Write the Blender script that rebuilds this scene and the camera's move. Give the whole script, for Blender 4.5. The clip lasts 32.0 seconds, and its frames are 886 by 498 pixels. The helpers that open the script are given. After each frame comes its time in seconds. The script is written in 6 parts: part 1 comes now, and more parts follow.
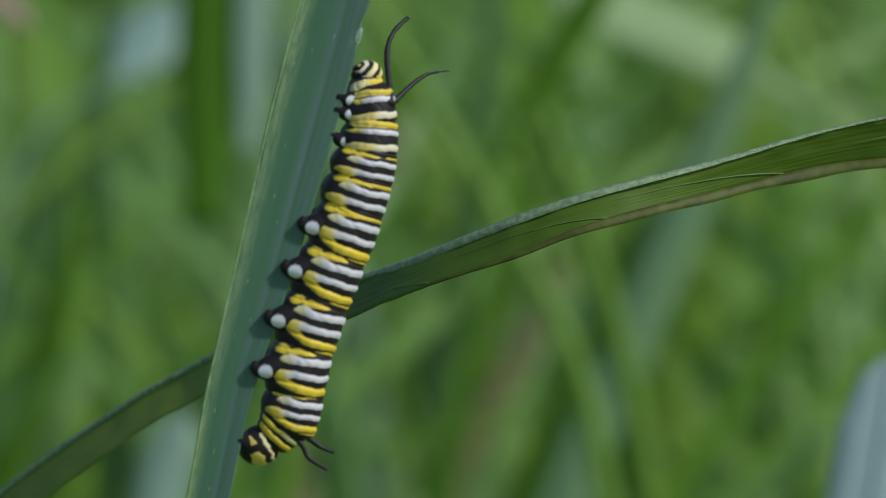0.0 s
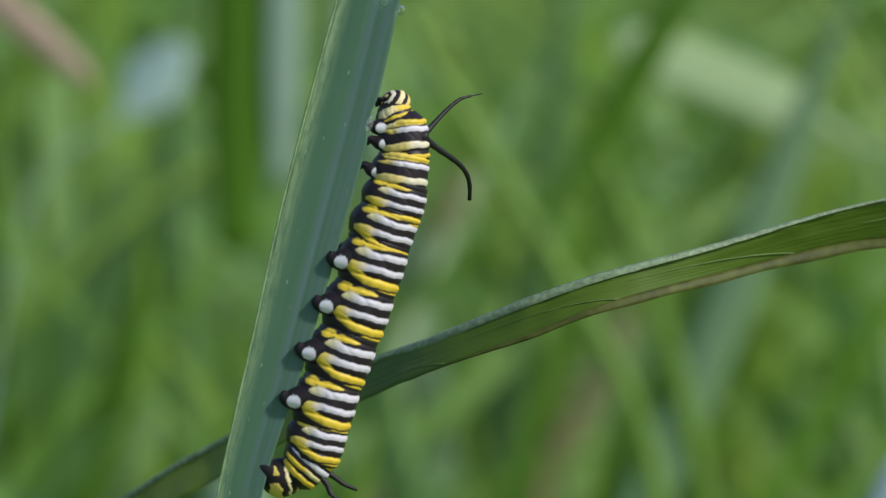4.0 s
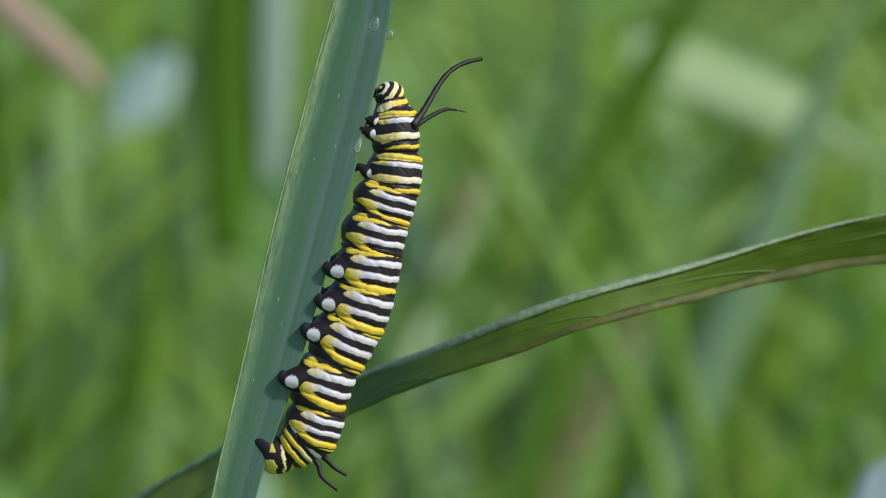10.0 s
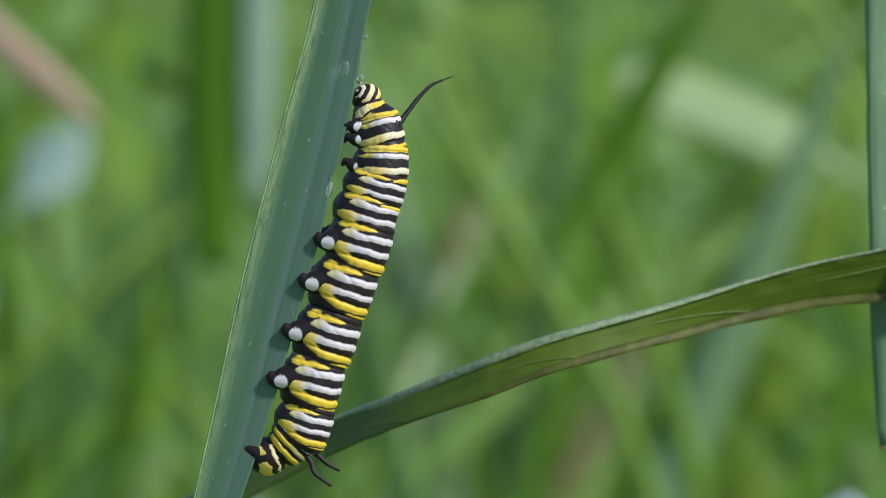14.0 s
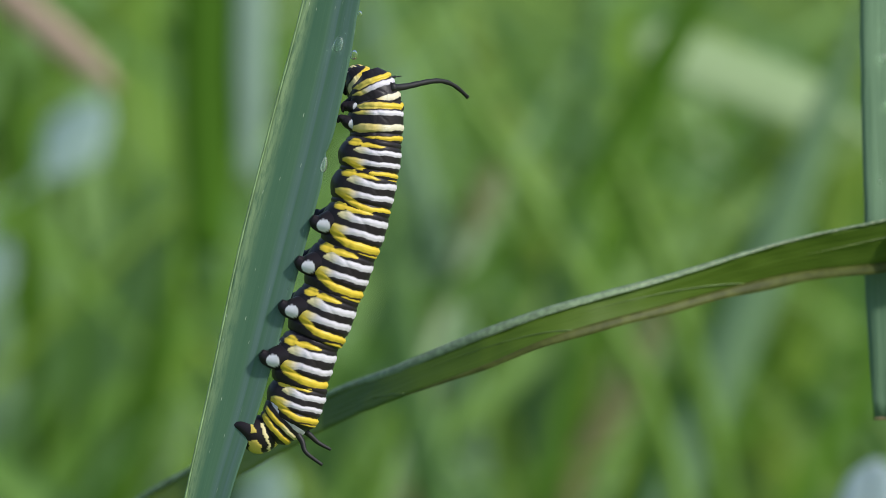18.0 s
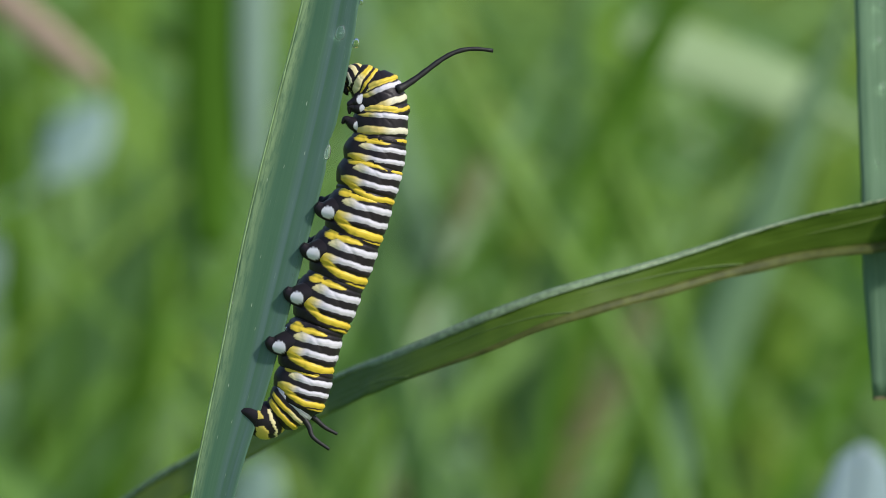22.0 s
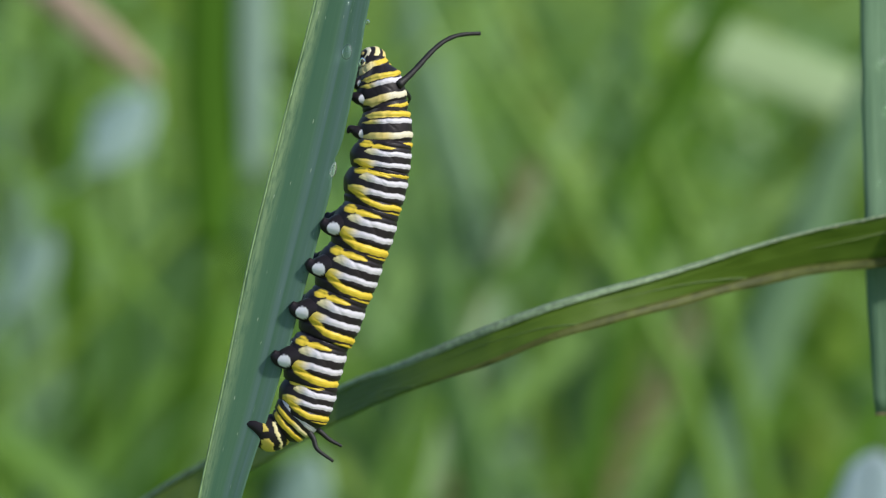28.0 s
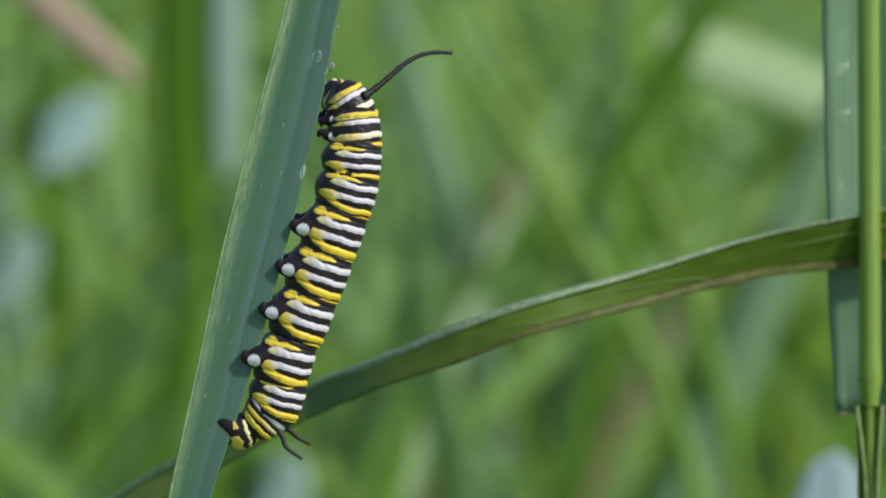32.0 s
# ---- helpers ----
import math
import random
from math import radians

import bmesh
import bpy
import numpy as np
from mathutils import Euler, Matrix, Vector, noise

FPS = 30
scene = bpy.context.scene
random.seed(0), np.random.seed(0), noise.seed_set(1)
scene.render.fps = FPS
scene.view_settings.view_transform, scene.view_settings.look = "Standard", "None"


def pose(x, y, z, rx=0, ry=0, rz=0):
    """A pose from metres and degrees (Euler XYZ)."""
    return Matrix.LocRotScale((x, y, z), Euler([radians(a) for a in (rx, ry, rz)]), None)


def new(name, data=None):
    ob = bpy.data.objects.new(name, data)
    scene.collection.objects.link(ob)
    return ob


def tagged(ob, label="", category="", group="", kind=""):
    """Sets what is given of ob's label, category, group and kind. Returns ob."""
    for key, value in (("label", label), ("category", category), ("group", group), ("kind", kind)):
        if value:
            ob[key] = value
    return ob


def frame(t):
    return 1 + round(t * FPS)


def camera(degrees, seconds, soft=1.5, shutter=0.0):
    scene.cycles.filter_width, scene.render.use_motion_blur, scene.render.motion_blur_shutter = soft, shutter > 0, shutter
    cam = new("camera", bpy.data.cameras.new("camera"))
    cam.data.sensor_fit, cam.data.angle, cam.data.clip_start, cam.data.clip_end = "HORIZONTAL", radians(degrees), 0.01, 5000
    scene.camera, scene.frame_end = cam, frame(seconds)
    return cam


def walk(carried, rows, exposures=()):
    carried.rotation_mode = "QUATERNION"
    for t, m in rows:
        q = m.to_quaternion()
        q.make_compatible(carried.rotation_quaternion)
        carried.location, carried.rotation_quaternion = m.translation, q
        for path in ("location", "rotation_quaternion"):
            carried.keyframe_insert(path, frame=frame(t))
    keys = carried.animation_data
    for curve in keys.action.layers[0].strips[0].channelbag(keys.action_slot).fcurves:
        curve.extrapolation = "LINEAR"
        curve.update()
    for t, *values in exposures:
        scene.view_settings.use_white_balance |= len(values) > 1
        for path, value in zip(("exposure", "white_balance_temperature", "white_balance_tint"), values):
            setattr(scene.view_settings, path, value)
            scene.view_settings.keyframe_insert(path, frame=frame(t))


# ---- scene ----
REF = pose(0, 0, 1.0, -6, 0, 0)
cam = camera(13.0, 32.0, 0.7)
cam.data.dof.use_dof = True
cam.data.dof.focus_distance = 0.4055
cam.data.dof.aperture_fstop = 32


def eye(x, y, z, yaw, pitch, roll):
    """The camera in the frame of the place: millimetres and degrees."""
    return REF @ pose(x / 1000, y / 1000, z / 1000) @ pose(0, 0, 0, 90, 0, 0) @ pose(0, 0, 0, 0, -yaw, 0) @ pose(0, 0, 0, pitch, 0, 0) @ pose(0, 0, 0, 0, 0, roll)


walk(cam, [
    (0, eye(-17.79, -384.26, -7.87, 2.171, -0.629, -0.212)),
    (0.5, eye(-13.42, -385.37, -6.40, 1.461, -0.665, 0.042)),
    (1, eye(-9.28, -387.20, -4.87, 0.800, -0.699, 0.350)),
    (1.5, eye(-10.14, -390.95, -4.86, 0.897, -0.302, -0.324)),
    (2, eye(-11.03, -391.05, -4.34, 1.062, -0.210, -0.386)),
    (2.5, eye(-10.50, -395.61, -3.90, 0.870, -0.055, -0.296)),
    (3, eye(-9.96, -391.99, -3.02, 0.890, -0.110, -0.616)),
    (3.5, eye(-10.56, -390.72, -3.20, 0.953, -0.078, -0.536)),
    (5.5, eye(-12.10, -390.81, -3.61, 1.317, 0.050, -0.642)),
    (6, eye(-11.15, -391.79, -3.31, 1.243, -0.065, -0.185)),
    (6.5, eye(-9.92, -391.14, -3.03, 1.174, -0.102, -0.132)),
    (7, eye(-8.78, -392.94, -2.64, 0.916, -0.124, -0.155)),
    (7.5, eye(-10.43, -391.55, -2.84, 1.210, -0.024, -0.597)),
    (8, eye(-11.89, -395.04, -2.82, 1.275, 0.069, -0.611)),
    (8.5, eye(-9.98, -394.59, -2.73, 1.077, 0.204, -0.494)),
    (9, eye(-7.89, -396.41, -2.41, 0.669, -0.017, -0.387)),
    (9.5, eye(-8.33, -399.00, -2.25, 0.778, 0.050, -0.458)),
    (10, eye(-8.66, -401.93, -1.83, 0.828, 0.009, -0.405)),
    (10.5, eye(-5.38, -402.76, -1.22, 0.387, -0.075, -0.174)),
    (11, eye(-2.03, -403.28, -0.29, 0.072, -0.233, 0.002)),
    (11.5, eye(-1.17, -403.47, -0.18, -0.107, -0.192, 0.126)),
    (12, eye(-0.26, -402.18, 0.21, -0.016, -0.118, 0.080)),
    (12.5, eye(-0.15, -402.87, 0.01, -0.002, -0.037, -0.040)),
    (13, eye(-0.07, -403.01, -0.06, 0.005, -0.007, -0.120)),
    (13.5, eye(-2.68, -400.88, -0.13, 0.339, 0.172, -0.308)),
    (14, eye(-5.51, -401.16, 0.00, 0.809, 0.388, -0.769)),
    (14.5, eye(-9.74, -400.34, -1.44, 1.371, 0.625, -1.165)),
    (16.5, eye(0.19, -405.64, 2.50, -0.003, -0.099, -0.847)),
    (17, eye(-2.60, -405.35, 1.59, 0.301, 0.047, -0.846)),
    (17.5, eye(-2.07, -405.08, 1.37, 0.319, 0.018, -0.808)),
    (18, eye(-1.86, -404.04, 1.25, 0.370, -0.169, -0.924)),
    (18.5, eye(-2.01, -399.12, 1.05, 0.477, -0.221, -1.118)),
    (19, eye(-2.65, -405.98, 0.78, 0.716, -0.272, -0.872)),
    (19.5, eye(-1.41, -412.12, 0.75, 0.562, -0.238, -1.059)),
    (20, eye(-0.56, -419.72, 0.80, 0.505, -0.163, -1.137)),
    (20.5, eye(-1.36, -411.30, 0.79, 0.547, -0.189, -1.278)),
    (21, eye(-2.48, -408.09, 0.73, 0.564, -0.247, -1.336)),
    (21.5, eye(-3.14, -408.46, 0.61, 0.532, -0.302, -1.307)),
    (22, eye(-3.88, -408.18, 0.28, 0.597, -0.245, -1.559)),
    (22.5, eye(-4.02, -406.37, 0.59, 0.482, -0.238, -1.555)),
    (23, eye(-4.35, -410.45, 0.77, 0.498, -0.192, -1.821)),
    (23.5, eye(-2.59, -408.84, 1.31, 0.226, -0.351, -1.907)),
    (24, eye(-0.82, -410.00, 1.68, -0.025, -0.427, -1.727)),
    (24.5, eye(-2.39, -408.80, 1.44, 0.242, -0.411, -1.600)),
    (25, eye(-4.02, -408.68, 0.97, 0.417, -0.345, -1.627)),
    (25.5, eye(-1.31, -410.62, 0.93, 0.090, -0.333, -1.496)),
    (27.5, eye(1.48, -414.44, 2.34, -0.237, -0.355, -1.484)),
    (28, eye(2.50, -414.49, 2.82, -0.339, -0.347, -1.137)),
    (28.5, eye(2.25, -418.40, 2.87, -0.142, -0.318, -0.862)),
    (29, eye(2.32, -418.45, 2.58, -0.055, -0.278, -0.858)),
    (29.5, eye(2.51, -417.18, 3.08, -0.021, -0.323, -0.839)),
    (30, eye(3.10, -415.94, 3.24, -0.049, -0.332, -0.883)),
    (30.5, eye(2.57, -415.50, 3.27, -0.072, -0.342, -1.055)),
    (31, eye(2.52, -414.55, 2.91, -0.090, -0.332, -0.996)),
    (31.5, eye(4.06, -420.29, 3.23, -0.144, -0.338, -0.876)),
    (32, eye(4.50, -422.32, 2.90, -0.124, -0.340, -0.970)),
], exposures=((0, -0.19, 6250, 4), (1, -0.12, 6250, 5), (2, -0.06, 6250, 7.5), (3.5, 0.06, 6350, 10.5), (6, 0.2, 6400, 11), (13, 0.25, 6400, 11), (32, 0.30, 6400, 11)))

# ---- world and sun ----
TO_SUN = REF.to_3x3() @ Vector((0.70, -0.46, 0.60)).normalized()
world = bpy.data.worlds.new("sky")
world.use_nodes = True
sky = world.node_tree.nodes.new("ShaderNodeTexSky")
sky.sky_type, sky.sun_disc = "NISHITA", False
sky.sun_elevation = math.asin(TO_SUN.z)
sky.sun_rotation = math.atan2(TO_SUN.x, TO_SUN.y)
world.node_tree.links.new(sky.outputs[0], world.node_tree.nodes["Background"].inputs[0])
world.node_tree.nodes["Background"].inputs[1].default_value = 0.122
scene.world = world
sun = new("sun", bpy.data.lights.new("sun", "SUN"))
sun.data.energy, sun.data.angle, sun.data.color = 3.0, radians(4.5), (1.0, 0.955, 0.895)
sun.matrix_world = TO_SUN.to_track_quat("Z", "Y").to_matrix().to_4x4()


# ---- materials ----
class Nodes:
    """A small wrapper to lay out a node material."""

    def __init__(self, name):
        self.mat = bpy.data.materials.new(name)
        self.mat.use_nodes = True
        self.tree = self.mat.node_tree
        self.bsdf = self.tree.nodes["Principled BSDF"]
        self.out = self.tree.nodes["Material Output"]

    def add(self, kind, **values):
        node = self.tree.nodes.new(kind)
        for key, value in values.items():
            node.inputs[key.replace("_", " ")].default_value = value
        return node

    def link(self, a, b):
        self.tree.links.new(a, b)

    def coords(self, stretch=(1, 1, 1), source="Object"):
        c = self.tree.nodes.new("ShaderNodeTexCoord")
        m = self.add("ShaderNodeMapping", Scale=stretch)
        self.link(c.outputs[source], m.inputs[0])
        return m.outputs[0]

    def noise(self, vector, scale, detail=4.0, rough=0.55):
        n = self.add("ShaderNodeTexNoise", Scale=scale, Detail=detail, Roughness=rough)
        self.link(vector, n.inputs["Vector"])
        return n.outputs["Fac"]

    def ramp(self, fac, stops):
        r = self.tree.nodes.new("ShaderNodeValToRGB")
        while len(r.color_ramp.elements) < len(stops):
            r.color_ramp.elements.new(0.5)
        for e, (at, colour) in zip(r.color_ramp.elements, stops):
            e.position, e.color = at, (*colour, 1)
        self.link(fac, r.inputs[0])
        return r.outputs[0]

    def mix(self, fac, a, b, mode="MIX"):
        m = self.tree.nodes.new("ShaderNodeMix")
        m.data_type, m.blend_type = "RGBA", mode
        for value, socket in ((fac, m.inputs[0]), (a, m.inputs[6]), (b, m.inputs[7])):
            if hasattr(value, "is_linked"):
                self.link(value, socket)
            elif isinstance(value, tuple):
                socket.default_value = (*value, 1)
            else:
                socket.default_value = value
        return m.outputs[2]

    def bump(self, height, strength, distance):
        b = self.add("ShaderNodeBump", Strength=strength, Distance=distance)
        self.link(height, b.inputs["Height"])
        self.link(b.outputs[0], self.bsdf.inputs["Normal"])

    def translucent(self, colour, share):
        t = self.tree.nodes.new("ShaderNodeBsdfTranslucent")
        if hasattr(colour, "is_linked"):
            self.link(colour, t.inputs[0])
        else:
            t.inputs[0].default_value = (*colour, 1)
        m = self.tree.nodes.new("ShaderNodeMixShader")
        m.inputs[0].default_value = share
        self.link(self.bsdf.outputs[0], m.inputs[1])
        self.link(t.outputs[0], m.inputs[2])
        self.link(m.outputs[0], self.out.inputs[0])


def leaf_material(name, dark, light, veins=60.0, rough=0.45, share=0.25, specks=0.0, relief=0.35):
    """A grass-like leaf: fine parallel veins along its length, mottling, pale specks."""
    n = Nodes(name)
    uv = n.coords((veins, 1.2, 1), "UV")
    line = n.noise(uv, 1.0, 3.0)
    wide = n.noise(n.coords((5, 0.6 if specks else 3, 1), "UV"), 1.3, 3.0)
    base = n.ramp(line, [(0.22, dark), (0.78, light)])
    base = n.mix(0.65 if specks else 0.45, base, n.ramp(wide, [(0.3, dark), (0.72, light)]))
    if specks:
        cells = n.tree.nodes.new("ShaderNodeTexVoronoi")
        cells.inputs["Scale"].default_value = 1.0
        n.link(n.coords((34, 34, 1), "UV"), cells.inputs["Vector"])
        split = n.tree.nodes.new("ShaderNodeSeparateColor")
        n.link(cells.outputs["Color"], split.inputs[0])
        few = n.ramp(split.outputs[0], [(1 - specks * 0.30, (0, 0, 0)), (1 - specks * 0.29, (1, 1, 1))])
        dot = n.ramp(cells.outputs["Distance"], [(0.16, (0.9, 0.9, 0.9)), (0.30, (0, 0, 0))])
        across = n.tree.nodes.new("ShaderNodeSeparateXYZ")
        n.link(n.coords((1, 1, 1), "UV"), across.inputs[0])
        edge = n.ramp(across.outputs[0], [(0.02, (1, 1, 1)), (0.09, (0.9, 0.9, 0.9)), (0.15, (0.45, 0.45, 0.45)), (0.27, (0.0, 0.0, 0.0))])
        patch = n.ramp(n.noise(n.coords((4, 0.9, 1), "UV"), 1.0, 2.0), [(0.30, (0.55, 0.55, 0.55)), (0.55, (1, 1, 1))])
        blotch = n.mix(1.0, patch, n.ramp(n.noise(n.coords((20, 14, 1), "UV"), 1.0, 7.0, 0.65), [(0.36, (0.25, 0.25, 0.25)), (0.55, (1, 1, 1))]), "MULTIPLY")
        base = n.mix(n.mix(1.0, edge, blotch, "MULTIPLY"), base, (0.30, 0.42, 0.21))
        # Pale midrib, and sky reflection put in as blue over the right half.
        midrib_sky = n.ramp(across.outputs[0], [(0.50, (0, 0, 0)), (0.60, (0.55, 0.55, 0.55)), (0.66, (0.75, 0.75, 0.75)), (0.69, (0.1, 0.1, 0.1)), (0.86, (0.6, 0.6, 0.6)), (0.97, (0.2, 0.2, 0.2))])
        base = n.mix(n.mix(1.0, midrib_sky, n.ramp(line, [(0.3, (0.5, 0.5, 0.5)), (0.7, (1, 1, 1))]), "MULTIPLY"), base, (0.125, 0.190, 0.205))
        scratch = n.ramp(n.noise(n.coords((70, 8, 1), "UV"), 1.0, 3.0), [(0.67, (0, 0, 0)), (0.73, (0.4, 0.4, 0.4))])
        base = n.mix(scratch, base, (0.30, 0.40, 0.30))
        spread = n.ramp(across.outputs[0], [(0.0, (1, 1, 1)), (0.45, (0.8, 0.8, 0.8)), (0.72, (0.25, 0.25, 0.25))])
        base = n.mix(n.mix(1.0, n.mix(1.0, few, dot, "MULTIPLY"), spread, "MULTIPLY"), base, (0.48, 0.56, 0.42))
    n.link(base, n.bsdf.inputs["Base Color"])
    n.bsdf.inputs["Roughness"].default_value = rough
    n.bump(line, relief, 0.0004)
    if share:
        n.translucent(base, share)
    return n.mat


def plain_material(name, colour, rough=0.5, vary=0.25, scale=900.0, share=0.0, depth=0.0001):
    n = Nodes(name)
    grain = n.noise(n.coords(), scale)
    low = tuple(c * (1 - vary) for c in colour)
    high = tuple(min(1.0, c * (1 + vary)) for c in colour)
    base = n.ramp(grain, [(0.3, low), (0.7, high)])
    n.link(base, n.bsdf.inputs["Base Color"])
    n.bsdf.inputs["Roughness"].default_value = rough
    n.bump(grain, 0.3, depth)
    if share:
        n.translucent(base, share)
    return n.mat


def skin_material():
    """The caterpillar's skin: the tint of its stripes, grain and fine wrinkles."""
    n = Nodes("striped_skin")
    a = n.tree.nodes.new("ShaderNodeAttribute")
    a.attribute_name = "tint"
    fine = n.noise(n.coords(), 2600.0, 3.0)
    blot = n.noise(n.coords(), 700.0, 3.0)
    base = n.mix(0.5, a.outputs["Color"], n.ramp(blot, [(0.3, (0.80, 0.77, 0.74)), (0.65, (1, 1, 1))]), "MULTIPLY")
    n.link(base, n.bsdf.inputs["Base Color"])
    n.link(n.ramp(fine, [(0.3, (0.36, 0.36, 0.36)), (0.7, (0.52, 0.52, 0.52))]), n.bsdf.inputs["Roughness"])
    n.bsdf.inputs["Specular IOR Level"].default_value = 0.24
    wrinkle = n.noise(n.coords((1, 1, 2)), 1300.0, 3.0)
    n.bump(wrinkle, 0.22, 0.0001)
    return n.mat


def glass_material(name, colour, rough, clear):
    n = Nodes(name)
    n.bsdf.inputs["Base Color"].default_value = (*colour, 1)
    n.bsdf.inputs["Transmission Weight"].default_value = clear
    n.bsdf.inputs["Roughness"].default_value = rough
    n.bsdf.inputs["IOR"].default_value = 1.33
    return n.mat


def ground_material():
    n = Nodes("meadow_floor")
    c = n.coords()
    a, b = n.noise(c, 0.9, 6.0), n.noise(c, 14.0, 5.0)
    base = n.mix(0.5, n.ramp(a, [(0.3, (0.056, 0.148, 0.015)), (0.7, (0.122, 0.228, 0.030))]),
                 n.ramp(b, [(0.3, (0.062, 0.138, 0.013)), (0.7, (0.15, 0.24, 0.036))]))
    n.link(base, n.bsdf.inputs["Base Color"])
    n.bsdf.inputs["Roughness"].default_value = 0.9
    n.bump(b, 0.8, 0.05)
    return n.mat


SKIN = skin_material()
BLACK = plain_material("black_tentacle", (0.006, 0.0055, 0.006), 0.6, 0.3, 2500.0)
WATER = glass_material("water", (1, 1, 1), 0.04, 1.0)
FROTH = glass_material("frothy_water", (0.85, 0.92, 0.84), 0.25, 0.9)
BLADE = leaf_material("bluish_leaf", (0.060, 0.142, 0.082), (0.087, 0.180, 0.104), 22.0, 0.5, 0.10, 0.10, 0.05)
RIM = plain_material("pale_leaf_margin", (0.20, 0.31, 0.14), 0.5, 0.3, 700.0)
LEAF_FACE = leaf_material("dark_green_leaf", (0.074, 0.138, 0.011), (0.112, 0.190, 0.021), 12.0, 0.55, 0.25)
LEAF_BACK = leaf_material("olive_leaf_underside", (0.150, 0.225, 0.022), (0.195, 0.270, 0.036), 16.0, 0.6, 0.2)
LEAF_RIM = plain_material("grey_green_leaf_back", (0.200, 0.275, 0.160), 0.5, 0.35, 1500.0)
LEAF_FLAP = plain_material("olive_leaf_fold", (0.105, 0.125, 0.028), 0.55, 0.35, 500.0, 0.3)
LEAF_PLEAT = plain_material("light_green_vein", (0.12, 0.19, 0.05), 0.5, 0.3, 900.0)
LEAF_VEIN = plain_material("pale_vein", (0.26, 0.32, 0.13), 0.5, 0.3, 900.0)
TOOTH = plain_material("pale_leaf_teeth", (0.42, 0.46, 0.27), 0.4, 0.3, 900.0)
STEM = leaf_material("light_green_stem", (0.125, 0.215, 0.022), (0.19, 0.29, 0.045), 14.0, 0.4, 0.0)
HANGING = leaf_material("hanging_blue_leaf", (0.10, 0.19, 0.105), (0.15, 0.255, 0.155), 22.0, 0.6, 0.0)
for green in (LEAF_FACE, LEAF_BACK, BLADE, LEAF_FLAP, LEAF_RIM, HANGING):
    green.node_tree.nodes["Principled BSDF"].inputs["Specular IOR Level"].default_value = 0.25
DRY = plain_material("dry_brown_edge", (0.27, 0.21, 0.11), 0.7, 0.4, 900.0)
GROUND = ground_material()


# ---- mesh helpers (all in millimetres until they are linked) ----
def mesh(name, verts, faces, mats, smooth=True, tints=None, uvs=None, index=None):
    me = bpy.data.meshes.new(name)
    me.from_pydata([(x * 0.001, y * 0.001, z * 0.001) for x, y, z in verts], [], faces)
    for m in mats:
        me.materials.append(m)
    me.polygons.foreach_set("use_smooth", [smooth] * len(me.polygons))
    if index is not None:
        me.polygons.foreach_set("material_index", index)
    if tints is not None:
        a = me.color_attributes.new("tint", "FLOAT_COLOR", "POINT")
        a.data.foreach_set("color", np.c_[np.array(tints), np.ones(len(verts))].astype(np.float32).ravel())
    if uvs is not None:
        layer = me.uv_layers.new(name="UVMap")
        loops = np.zeros(len(me.loops), dtype=np.int32)
        me.loops.foreach_get("vertex_index", loops)
        layer.data.foreach_set("uv", np.array(uvs, dtype=np.float32)[loops].ravel())
    me.update()
    return me


def part(name, me, parent, label=""):
    ob = new(name, me)
    ob.parent = parent
    return tagged(ob, label) if label else ob


def thing(name, label, category, group="", kind="", place=None):
    ob = new(name)
    ob.empty_display_size = 0.005
    ob.matrix_basis = REF @ (place or Matrix())
    return tagged(ob, label, category, group, kind)


def grid_faces(rows, cols, closed=False):
    span = cols if closed else cols - 1
    return [(r * cols + c, r * cols + (c + 1) % cols, (r + 1) * cols + (c + 1) % cols, (r + 1) * cols + c)
            for r in range(rows - 1) for c in range(span)]


def tube(path, radii, sides=10, caps=True):
    """Vertices and faces of a round tube along a path."""
    pts = [Vector(p) for p in path]
    verts, faces = [], []
    side = None
    for i, p in enumerate(pts):
        d = (pts[min(i + 1, len(pts) - 1)] - pts[max(i - 1, 0)]).normalized()
        if side is None:
            side = d.orthogonal().normalized()
        side = (side - d * side.dot(d)).normalized()
        other = d.cross(side)
        for k in range(sides):
            a = 2 * math.pi * k / sides
            verts.append(p + float(radii[i]) * (math.cos(a) * side + math.sin(a) * other))
    faces = grid_faces(len(pts), sides, True)
    if caps:
        faces.append(tuple(range(sides))[::-1])
        faces.append(tuple(range((len(pts) - 1) * sides, len(pts) * sides)))
    return verts, faces


def bezier(points, steps):
    """A smooth line through the points (Catmull-Rom)."""
    p = [Vector(q) for q in points]
    p = [2 * p[0] - p[1]] + p + [2 * p[-1] - p[-2]]
    line = []
    for i in range(1, len(p) - 2):
        for s in range(steps):
            t = s / steps
            line.append(0.5 * (2 * p[i] + (p[i + 1] - p[i - 1]) * t + (2 * p[i - 1] - 5 * p[i] + 4 * p[i + 1] - p[i + 2]) * t * t
                               + (3 * p[i] - p[i - 1] - 3 * p[i + 1] + p[i + 2]) * t ** 3))
    return line + [p[-2]]


